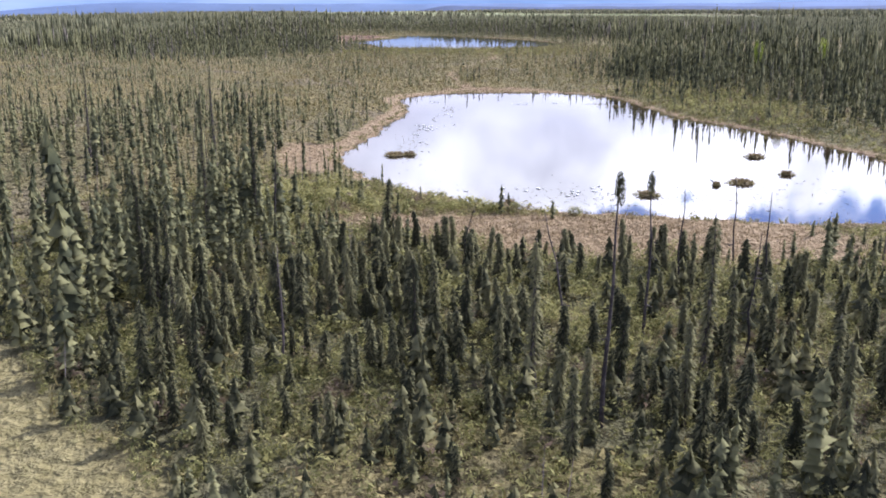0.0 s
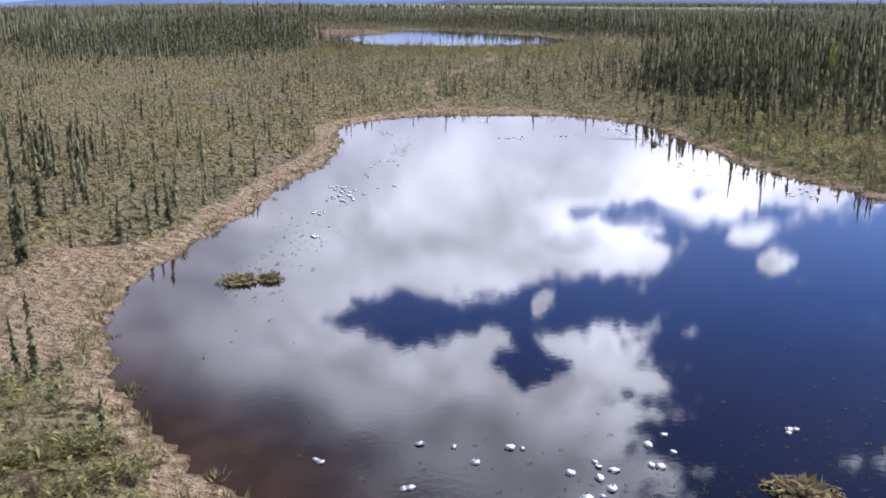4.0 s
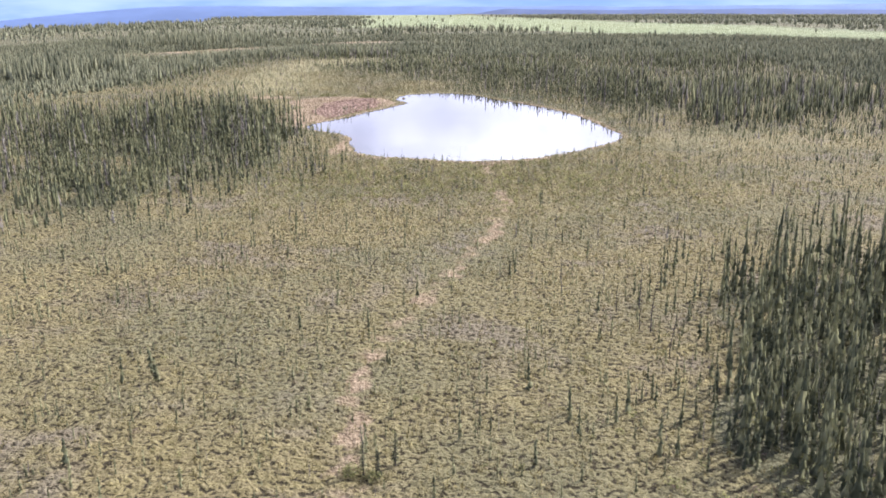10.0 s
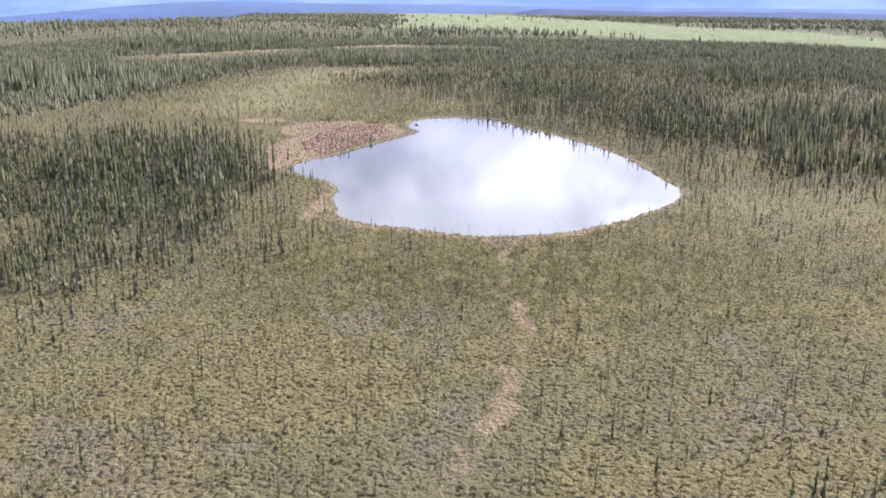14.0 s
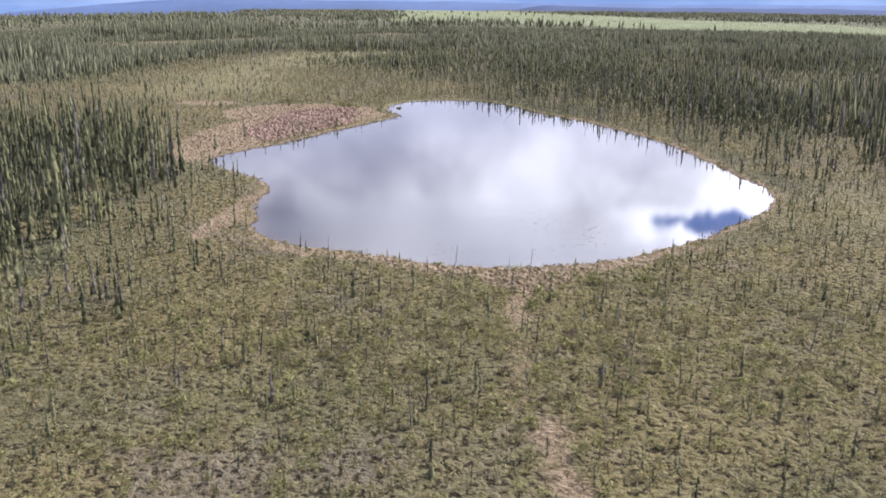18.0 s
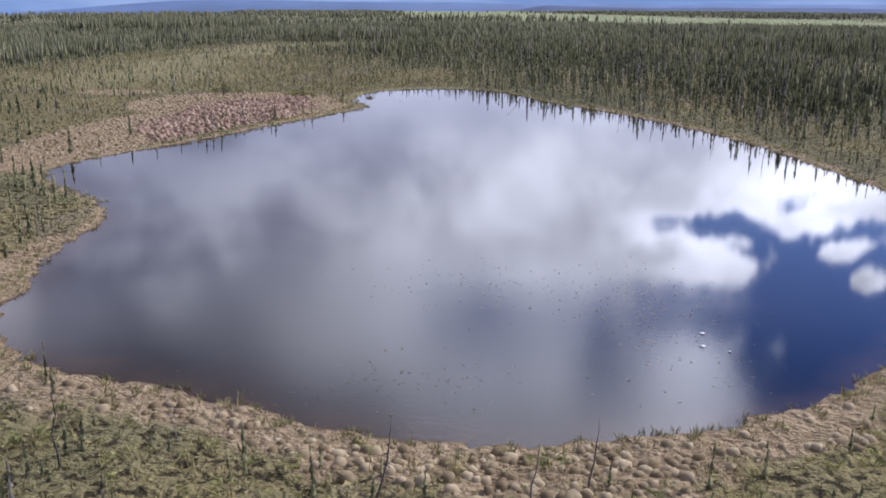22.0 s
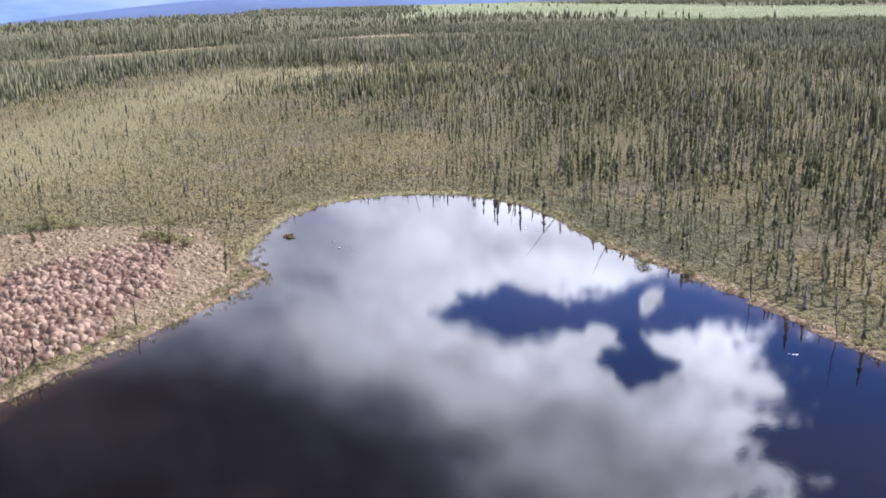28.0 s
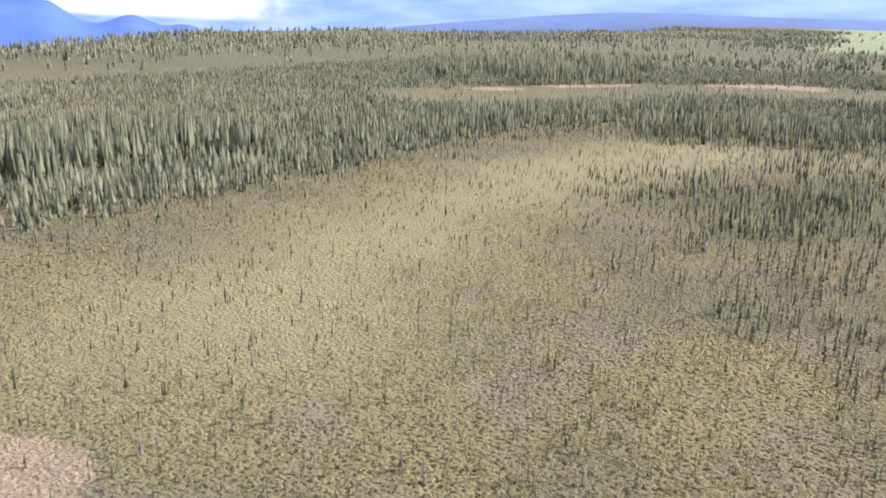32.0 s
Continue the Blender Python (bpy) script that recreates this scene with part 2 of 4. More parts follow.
def ground_material():
    m = bpy.data.materials.new("bog_ground")
    m.use_nodes = True
    g = Graph(m.node_tree)
    b = m.node_tree.nodes["Principled BSDF"]
    at = g.put("ShaderNodeTexCoord").outputs["Object"]

    def mask(name):
        n = g.put("ShaderNodeAttribute")
        n.attribute_name = name
        return n.outputs["Fac"]

    fine, mid, big = g.grain(at, 2.2, 6.0, 0.65), g.grain(at, 0.35, 5.0, 0.6), g.grain(at, 0.035, 4.0)
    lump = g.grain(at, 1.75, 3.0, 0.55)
    heath = g.mix(g.step(fine, 0.3, 0.7), (0.140, 0.114, 0.047), (0.325, 0.268, 0.118))
    heath = g.mix(g.step(mid, 0.42, 0.66), heath, (0.225, 0.182, 0.085))
    heath = g.mix(g.step(big, 0.40, 0.66), heath, g.mix(fine, (0.12, 0.108, 0.050), (0.255, 0.222, 0.11)))
    heath = g.mix(g.calc("MULTIPLY", g.step(g.grain(at, 0.06, 4.0, 0.6, 0.6), 0.52, 0.68), 0.6), heath, g.mix(fine, (0.135, 0.108, 0.078), (0.29, 0.235, 0.165)))
    # dark in the bump's hollows: darker moss plus painted shade between hummocks
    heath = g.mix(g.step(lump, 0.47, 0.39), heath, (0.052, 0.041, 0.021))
    litter = g.mix(g.step(g.calc("MULTIPLY_ADD", fine, 0.6, g.calc("MULTIPLY", mid, 0.4)), 0.32, 0.66), (0.055, 0.055, 0.029), (0.20, 0.182, 0.096))
    sand = g.mix(g.step(fine, 0.3, 0.72), (0.232, 0.162, 0.090), (0.41, 0.308, 0.185))
    peat = g.mix(g.step(mid, 0.35, 0.65), (0.14, 0.085, 0.060), (0.29, 0.195, 0.138))
    straw = g.mix(g.step(fine, 0.3, 0.7), (0.226, 0.194, 0.088), (0.385, 0.332, 0.163))
    lawn = g.mix(g.step(big, 0.3, 0.7), (0.20, 0.222, 0.10), (0.29, 0.30, 0.15))
    silt = g.mix(fine, (0.035, 0.02, 0.012), (0.075, 0.042, 0.024))
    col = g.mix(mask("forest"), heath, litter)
    col = g.mix(mask("straw"), col, straw)
    col = g.mix(mask("lawn"), col, lawn)
    rough_edge = g.calc("MULTIPLY_ADD", g.calc("SUBTRACT", mid, 0.5), 0.9, mask("sand"))
    col = g.mix(g.step(rough_edge, 0.3, 0.65), col, sand)
    col = g.mix(mask("peat"), col, peat)
    col = g.mix(mask("bed"), col, silt)
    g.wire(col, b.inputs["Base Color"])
    b.inputs["Roughness"].default_value, b.inputs["Specular IOR Level"].default_value = 0.95, 0.1
    n = g.put("ShaderNodeBump")
    n.inputs["Strength"].default_value, n.inputs["Distance"].default_value = 1.0, 0.5
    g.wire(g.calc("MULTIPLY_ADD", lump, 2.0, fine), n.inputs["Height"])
    g.wire(n.outputs[0], b.inputs["Normal"])
    return m


def water_material():
    m = bpy.data.materials.new("tannin_water")
    m.use_nodes = True
    g = Graph(m.node_tree)
    b = m.node_tree.nodes["Principled BSDF"]
    at = g.put("ShaderNodeTexCoord").outputs["Object"]
    col = g.mix(g.step(g.grain(at, 0.06, 3.0), 0.35, 0.7), (0.0035, 0.0025, 0.002), (0.010, 0.006, 0.004))
    shelf = g.put("ShaderNodeAttribute")
    shelf.attribute_name = "shallow"
    col = g.mix(g.calc("MULTIPLY", shelf.outputs["Fac"], g.step(g.grain(at, 0.5, 4.0), 0.25, 0.65, 0.45, 1.0)), col, (0.042, 0.024, 0.014))
    g.wire(col, b.inputs["Base Color"])
    b.inputs["IOR"].default_value = 1.33
    calm = g.step(g.grain(at, 0.045, 2.0), 0.5, 0.68)
    n = g.put("ShaderNodeBump")
    off = g.put("ShaderNodeVectorMath", operation="DISTANCE")
    g.wire(at, off.inputs[0])
    off.inputs[1].default_value = (6.0, 312.0, 0.0)
    breeze = g.step(g.calc("MULTIPLY_ADD", g.grain(at, 0.08, 3.0), 22.0, off.outputs["Value"]), 42.0, 18.0)
    g.feed(n.inputs["Strength"], g.calc("ADD", g.calc("MULTIPLY_ADD", calm, 0.06, 0.02), g.calc("MULTIPLY", breeze, 0.04)))
    g.feed(b.inputs["Roughness"], g.calc("MULTIPLY_ADD", breeze, 0.13, 0.03))
    n.inputs["Distance"].default_value = 0.05
    g.wire(g.grain(at, 3.5, 3.0), n.inputs["Height"])
    g.wire(n.outputs[0], b.inputs["Normal"])
    return m


# ---- the plan ----
TABLE = np.random.RandomState(7).rand(256, 256)


def lattice(x, y):
    """Smooth value noise, 0 to 1."""
    xi, yi = np.floor(x).astype(int), np.floor(y).astype(int)
    fx, fy = x - xi, y - yi
    fx, fy = fx * fx * (3 - 2 * fx), fy * fy * (3 - 2 * fy)
    a, b = TABLE[xi % 256, yi % 256], TABLE[(xi + 1) % 256, yi % 256]
    c, d = TABLE[xi % 256, (yi + 1) % 256], TABLE[(xi + 1) % 256, (yi + 1) % 256]
    return (a + (b - a) * fx) * (1 - fy) + (c + (d - c) * fx) * fy


def cloudy(x, y, size):
    return 0.55 * lattice(x / size, y / size) + 0.3 * lattice(x / size * 2.1 + 9, y / size * 2.1) + 0.15 * lattice(x / size * 4.3, y / size * 4.3 + 5)


def ease(v, lo, hi):
    k = np.clip((v - lo) / (hi - lo), 0, 1)
    return k * k * (3 - 2 * k)


def closed_curve(points, steps=6):
    p = np.array(points, float)
    out = []
    for i in range(len(p)):
        a, b, c, d = p[i - 1], p[i], p[(i + 1) % len(p)], p[(i + 2) % len(p)]
        for k in range(steps):
            t = k / steps
            out.append(0.5 * (2 * b + (c - a) * t + (2 * a - 5 * b + 4 * c - d) * t * t + (3 * b - a - 3 * c + d) * t ** 3))
    return np.array(out)


POND_A = closed_curve([(-5, 136), (1, 144.5), (10, 146.5), (21, 145.5), (27.5, 139), (30, 127), (31, 114), (35, 105), (39, 92), (42, 76), (38, 60),
                       (27, 54.5), (16, 56.8), (7, 59), (-1, 65), (-6.5, 73), (-8.8, 82), (-7.0, 95), (-5.6, 106), (-3.6, 118), (-4.2, 127)])
POND_B = closed_curve([(-39.5, 366), (-33, 380), (-27, 398), (-22, 412), (-17.2, 426), (-21.5, 434), (-22, 448), (-18.5, 458.5), (-9, 464), (1, 463), (9, 455.5), (16, 441),
                       (26, 426), (35, 410), (43, 390), (48.5, 362), (50.5, 342), (42, 326), (30.5, 312), (20, 305), (9, 302.8), (-2, 306), (-11, 308.5),
                       (-17, 313.5), (-21.5, 328), (-24, 341), (-32.5, 350), (-39, 357)])


def to_polygon(x, y, poly):
    """Distance to a closed outline: above 0 outside, below 0 inside."""
    best = np.full(x.shape, 1e9)
    inside = np.zeros(x.shape, bool)
    near = (x > poly[:, 0].min() - 60) & (x < poly[:, 0].max() + 60) & (y > poly[:, 1].min() - 60) & (y < poly[:, 1].max() + 60)
    px, py = x[near], y[near]
    bd, ins = np.full(px.shape, 1e9), np.zeros(px.shape, bool)
    for (ax, ay), (bx, by) in zip(poly, np.roll(poly, -1, 0)):
        ex, ey = bx - ax, by - ay
        t = np.clip(((px - ax) * ex + (py - ay) * ey) / (ex * ex + ey * ey + 1e-9), 0, 1)
        bd = np.minimum(bd, (px - ax - t * ex) ** 2 + (py - ay - t * ey) ** 2)
        ins ^= ((ay > py) != (by > py)) & (px < ex * (py - ay) / (ey if abs(ey) > 1e-9 else 1e-9) + ax)
    best[near] = np.sqrt(bd)
    best = np.minimum(best, 60.0)
    inside[near] = ins
    return np.where(inside, -best, best)


def to_line(x, y, points):
    best = np.full(x.shape, 1e9)
    for (ax, ay), (bx, by) in zip(points, points[1:]):
        ex, ey = bx - ax, by - ay
        t = np.clip(((x - ax) * ex + (y - ay) * ey) / (ex * ex + ey * ey), 0, 1)
        best = np.minimum(best, (x - ax - t * ex) ** 2 + (y - ay - t * ey) ** 2)
    return np.sqrt(best)


def oval(x, y, cx, cy, rx, ry):
    """1 inside an uneven oval, 0 outside."""
    r = np.hypot((x - cx) / rx, (y - cy) / ry)
    return ease(r + 0.8 * (cloudy(x + cx, y, 17.0) - 0.5), 1.12, 0.80)


def shore_distance(x, y):
    d = np.minimum(to_polygon(x, y, POND_A), to_polygon(x, y, POND_B))
    return d + 0.9 * (cloudy(x, y, 3.2) - 0.5) + 0.9 * (lattice(x / 1.1, y / 1.1) - 0.5)


def ground_height(x, y, d):
    land = 0.16 * ease(d, 0.0, 0.5) + 0.40 * ease(d, 0.5, 9) + (0.22 * (cloudy(x, y, 5.0) - 0.5) + 0.62 * (0.65 * lattice(x / 0.85, y / 0.7) + 0.35 * lattice(x / 1.9 + 3, y / 1.6) - 0.5)) * ease(d, 0.8, 4.5)
    far = np.hypot(x, y - 300)
    land = land - 4.0 * ease(-x, 105, 220) * ease(y, 430, 540)
    az, away = np.degrees(np.arctan2(x, np.maximum(y - 250, 1.0))), np.hypot(x, y - 250)
    brink = np.interp(az, [-90, -60, -52, -44, -33, -27, -20, -12], [520, 640, 900, 1500, 1900, 1800, 2500, 4800])
    land = land - 170 * ease(away - brink, 0, 900)
    land = land + 5.0 * ease(far, 500, 1600) * (cloudy(x, y, 420.0) - 0.5)
    return np.where(d > 0, land, -0.85 * ease(-d, 0, 4.5) - 0.02)


TRAIL = [(11, 145), (6.5, 150), (4.5, 158), (5, 168), (2.7, 181), (6.5, 200), (10.8, 218), (15.6, 236), (18.4, 258), (14.3, 277), (15, 290), (15, 303)]


def clearing(x, y):
    """The open moss beside the first trees."""
    edge = (x + 10.2) + 0.85 * (y - 24) + 3 * (cloudy(x, y, 4.0) - 0.5)
    return ease(edge, 1.2, -1.2) * ease(y, 36, 33) * ease(x, -32, -24)


def zones(x, y, d):
    z = {}
    fringe = 0.8 * ease(d, 1.9, 0.9) * (y > 432) * ease(x, 22, 8)
    shore = ease(d, 2.6, 0.5) * (1 - 0.75 * fringe)
    beach = ease(d + 1.6 * (cloudy(x, y, 6.0) - 0.5), 3.3, 1.8) * ease(y, 74, 84) * (y < 200) * ease(x, 25, 15)
    near_rim = ease(d + 5 * (cloudy(x, y, 9.0) - 0.5), 15, 9) * ease(y, 60, 52) * ease(x, -16, -6) * ease(x, 30, 20) * (y > 30)
    left_rim = ease(d, 9, 3) * ease(np.hypot((x + 13) / 7, (y - 80) / 9), 1.3, 0.7)
    trail = ease(to_line(x, y, TRAIL) + 2.8 * (lattice(x / 1.7, y / 1.7) - 0.5), 2.5, 0.1) * (0.45 + 0.20 * ease(cloudy(x, y, 6.0), 0.35, 0.62))
    outlet = 0.8 * ease(np.hypot((x - 9) / 8, (y - 149) / 3.6) + 0.5 * (cloudy(x, y, 4.0) - 0.5), 1.25, 0.6)
    flat = ease(np.hypot((x + 40) / 20, (y - 424) / 20), 1.15, 0.8) * (y > 355)
    west = ease(np.hypot((x + 44) / 9, (y - 385) / 30), 1.2, 0.8)
    nub = 0.95 * ease(np.hypot((x + 22.5 + 2.2 * (cloudy(x, y, 9.0) - 0.5)) / 2.3, (y - 323) / 17), 1.2, 0.7)
    landing = ease(np.hypot((x - 15) / 6, (y - 299) / 6), 1.2, 0.6)
    moss_bank = 0.62 * ease(d + 5 * (cloudy(x, y, 5.0) - 0.5), 7.5, 2.0) * ease(y, 322, 308) * (y > 280) * ease(np.abs(x - 12), 36, 22)
    corner = 0.7 * ease(np.hypot((x + 70) / 11, (y - 439) / 6) + 0.8 * (cloudy(x, y, 5.0) - 0.5), 1.2, 0.7)
    strip = ease(to_line(x, y, [(-270, 850), (-206, 955), (-150, 975), (-60, 990)]) + 8 * (cloudy(x, y, 20.0) - 0.5), 12, 6)
    z["sand"] = np.clip(np.maximum.reduce([shore * 0.62, beach * 0.9, near_rim, left_rim, trail, outlet, flat, west * 0.8, nub * 0.7, landing * 0.6, moss_bank, corner, strip]), 0, 1)
    z["peat"] = ease(d, 1.5, 4.0) * ease(np.hypot((x + 34.5) / 10.5, (y - 407) / 28) + 0.5 * (cloudy(x, y, 8.0) - 0.5), 1.05, 0.85)
    z["straw"] = np.maximum(ease(to_line(x, y, [(-80, 480), (-95, 530), (-100, 600), (-78, 670), (-55, 690)]) + 30 * (cloudy(x, y, 40.0) - 0.5), 48, 4) * 0.68,
                            ease(np.hypot((x - 75) / 40, (y - 335) / 22) + 0.6 * (cloudy(x, y, 20.0) - 0.5), 1.1, 0.7) * 0.3)
    z["straw"] = np.maximum.reduce([z["straw"], 0.75 * clearing(x, y), fringe])
    z["sand"] = z["sand"] * (1 - 0.7 * fringe)
    n = 0.78 * x + 0.626 * y + 60 * (cloudy(x, y, 160.0) - 0.5)
    z["lawn"] = ease(n, 895, 925) * ease(n, 1260 + 0.42 * (y - 1319), 1200 + 0.42 * (y - 1319))
    z["lawn"] = z["lawn"] * ease(np.degrees(np.arctan2(x - 16, np.maximum(y - 250, 1.0))) + 4 * (cloudy(x, y, 130.0) - 0.5), -10.8, -8.4)
    z["bed"] = ease(d, 0.05, -0.25)
    return z


# stands of trees: centre, half axes, trees for a square metre, height
STANDS = [(0, 33, 60, 19, 0.42, 3.3), (-32, 72, 22, 42, 0.24, 4.0), (-16, 41, 15, 16, 1.15, 4.2), (67, 168, 27, 52, 0.75, 8.6), (58, 118, 12, 24, 0.5, 5.0), (50, 172, 14, 34, 0.50, 6.4), (74, 126, 20, 26, 0.42, 6.0), (-74, 312, 41, 62, 0.58, 8.8), (-62, 282, 32, 38, 0.20, 5.0),
          (-120, 330, 40, 50, 0.22, 6.0), (104, 432, 50, 62, 0.24, 7.4), (62, 520, 60, 70, 0.12, 5.6), (10, 606, 66, 34, 0.16, 5.2), (-212, 560, 32, 46, 0.30, 12.0), (-172, 545, 30, 60, 0.22, 6.0),
          (-192, 680, 42, 76, 0.22, 6.5), (-105, 742, 100, 46, 0.28, 6.5), (60, 850, 120, 76, 0.12, 7.0), (180, 640, 90, 90, 0.12, 6.5), (-300, 1010, 80, 120, 0.16, 11.0)]


def tree_density(x, y, d):
    """Trees for a square metre and their usual height."""
    dens, high = np.zeros(x.shape), np.full(x.shape, 1.9)
    for cx, cy, rx, ry, k, h in STANDS:
        o = oval(x, y, cx, cy, rx, ry)
        dens, high = np.maximum(dens, o * k), np.where(o > 0.4, h, high)
    dens = dens * (0.35 + 0.85 * ease(cloudy(x, y, 11.0), 0.4, 0.6))
    dens = dens * np.where(y > 385, 0.22 + 0.95 * ease(cloudy(x + 50, y, 40.0), 0.38, 0.54), 1.0)
    halo = np.zeros(x.shape)
    for cx, cy, rx, ry, k, h in STANDS:
        halo = np.maximum(halo, oval(x, y, cx, cy, rx * 1.4, ry * 1.4))
    sparse = 0.15 + 0.06 * ease(y, 425, 450) * ease(np.abs(x + 5), 80, 50) + 0.07 * ease(cloudy(x, y, 26.0), 0.5, 0.7) + 0.09 * halo
    sparse = sparse + 0.05 * ease(np.abs(y - 288), 22, 8) * (np.abs(x - 10) < 60)
    beyond = ease(y, 480, 560) * ease(x, -70, -20) * (0.045 + 0.07 * ease(cloudy(x, y, 45.0), 0.4, 0.6))
    high = np.where((beyond > 0.03) & (dens < 0.06), 4.2, high)
    sparse = np.maximum(sparse, beyond)
    bank = ease(d, 12, 5) * np.maximum((y > 340) * (x > 4) * (y < 462), (y > 66) * (y < 140) * (x > 20))
    sparse = sparse + 0.13 * bank
    high = np.where((bank > 0.4) & (dens < 0.1), 1.9, high)
    high = np.where((dens < 0.05) & (halo > 0.3), 2.9, high)
    dens = np.maximum(dens, sparse)
    bare = np.clip(1.2 * zones(x, y, d)["sand"], 0, 1)
    glade = np.maximum(clearing(x, y), 0.9 * ease(to_line(x, y, [(-250, 808), (-186, 905), (-130, 928), (-40, 942)]), 52, 36))
    return dens * (1 - bare) * (1 - 0.97 * glade) * (d > 1.0), high


# ---- meshes from arrays ----
def solid(name, verts, tris, material, smooth=False):
    me = bpy.data.meshes.new(name)
    verts, tris = np.asarray(verts, np.float32), np.asarray(tris, np.int32)
    me.vertices.add(len(verts))
    me.vertices.foreach_set("co", verts.ravel())
    me.loops.add(tris.size)
    me.loops.foreach_set("vertex_index", tris.ravel())
    me.polygons.add(len(tris))
    me.polygons.foreach_set("loop_start", np.arange(0, tris.size, tris.shape[1], dtype=np.int32))
    me.polygons.foreach_set("loop_total", np.full(len(tris), tris.shape[1], np.int32))
    if smooth:
        me.polygons.foreach_set("use_smooth", np.ones(len(tris), bool))
    me.update(calc_edges=True)
    me.materials.append(material)
    return me


def scatter(name, shapes, x, y, z, wide, high, material, rng, lean=0.05, smooth=False):
    """Many small shapes in one mesh. shapes: (verts, tris), each about one metre high and wide."""
    pick = rng.randint(0, len(shapes), len(x))
    verts, tris, base = [], [], 0
    for k, (sv, st) in enumerate(shapes):
        i = np.flatnonzero(pick == k)
        if not len(i):
            continue
        a = rng.uniform(0, 2 * np.pi, len(i))
        c, s = np.cos(a)[:, None], np.sin(a)[:, None]
        lx, ly = rng.normal(0, lean, (2, len(i), 1))
        zz = sv[None, :, 2] * high[i, None]
        vx = (sv[None, :, 0] * c - sv[None, :, 1] * s) * wide[i, None] + lx * zz + x[i, None]
        vy = (sv[None, :, 0] * s + sv[None, :, 1] * c) * wide[i, None] + ly * zz + y[i, None]
        verts.append(np.stack([vx, vy, zz + z[i, None]], 2).reshape(-1, 3))
        tris.append((st[None] + (base + np.arange(len(i)) * len(sv))[:, None, None]).reshape(-1, 3))
        base += len(i) * len(sv)
    return new(name, solid(name, np.concatenate(verts), np.concatenate(tris), material, smooth))


def spruce_shape(rng, tiers, spokes, bare=0.08, club=0.25, slim=1.5, gap=0.0, stem=True):
    """A narrow crown of ragged drooping skirts of boughs, one metre high and one across."""
    v, t = [], []
    for w in range(tiers):
        h = bare + (1 - bare) * (w + rng.uniform(-0.2, 0.2)) / tiers
        r = 0.5 * min(1.0, slim * (1 - h) + 0.10) * rng.uniform(0.72, 1.12) + 0.5 * club * math.exp(-((h - 0.84) / 0.09) ** 2)
        top = min(1.03, h + 1.75 * (1 - bare) / tiers)
        ox, oy, n = rng.normal(0, 0.05), rng.normal(0, 0.05), len(v)
        v.append((ox * 0.5, oy * 0.5, top))
        for k in range(spokes):
            a = 2 * math.pi * (k + rng.uniform(-0.3, 0.3)) / spokes + 0.7 * w
            q = r * (1.2 if (k + w) % 2 else 0.6) * rng.uniform(0.65, 1.25)
            v.append((ox + q * math.cos(a), oy + q * math.sin(a), h - rng.uniform(0.0, 0.5) * (1 - bare) / tiers))
        t += [(n, n + 1 + k, n + 1 + (k + 1) % spokes) for k in range(spokes) if rng.rand() >= gap]
    n = len(v)
    if stem:
        v += [(0.04 * math.cos(k * 2.1), 0.04 * math.sin(k * 2.1), -0.06) for k in range(3)] + [(0, 0, 1.03)]
        t += [(n, n + 1, n + 3), (n + 1, n + 2, n + 3), (n + 2, n, n + 3)]
    return np.array(v), np.array(t)


def stem_shape(rng):
    """A bare dead stem with a few stubs of limbs."""
    v = [(0.05 * math.cos(k * 2.1), 0.05 * math.sin(k * 2.1), -0.05) for k in range(3)] + [(rng.normal(0, 0.04), rng.normal(0, 0.04), 1.0)]
    t = [(0, 1, 3), (1, 2, 3), (2, 0, 3)]
    for _ in range(7):
        z, a, n = rng.uniform(0.3, 0.95), rng.uniform(0, 6.28), len(v)
        l = rng.uniform(0.15, 0.4)
        v += [(0, 0, z + 0.008), (0, 0, z - 0.008), (l * math.cos(a), l * math.sin(a), z - 0.03)]
        t.append((n, n + 1, n + 2))
    return np.array(v), np.array(t)


def tuft_shape(rng, leaves=11, blades=2, leaf=0.15):
    """A low tangle of heath: small leafy sprays at all tilts, higher towards the middle."""
    v, t = [], []
    for _ in range(leaves):
        a, r = rng.uniform(0, 2 * math.pi), 0.6 * math.sqrt(rng.rand())
        c = np.array([r * math.cos(a), r * math.sin(a), 0.10 + 1.25 * rng.rand() * (0.72 - r)])
        n = len(v)
        up = np.array([c[0] * 1.3, c[1] * 1.3, 0.6]) + rng.normal(0, 0.25, 3)
        up /= np.linalg.norm(up)
        for _ in range(3):
            j = rng.normal(0, 1.25 * leaf, 3)
            v.append(tuple(c + j - 0.8 * up * j.dot(up)))
        t.append((n, n + 1, n + 2))
    for _ in range(blades):
        a, r, b = rng.uniform(0, 2 * math.pi), rng.uniform(0.0, 0.45), rng.uniform(0, math.pi)
        cx, cy, n = r * math.cos(a), r * math.sin(a), len(v)
        v += [(cx + 0.07 * math.cos(b), cy + 0.07 * math.sin(b), -0.05), (cx - 0.07 * math.cos(b), cy - 0.07 * math.sin(b), -0.05),
              (cx * 1.3 + rng.uniform(-0.1, 0.1), cy * 1.3 + rng.uniform(-0.1, 0.1), rng.uniform(0.6, 1.0))]
        t.append((n, n + 1, n + 2))
    return np.array(v), np.array(t)


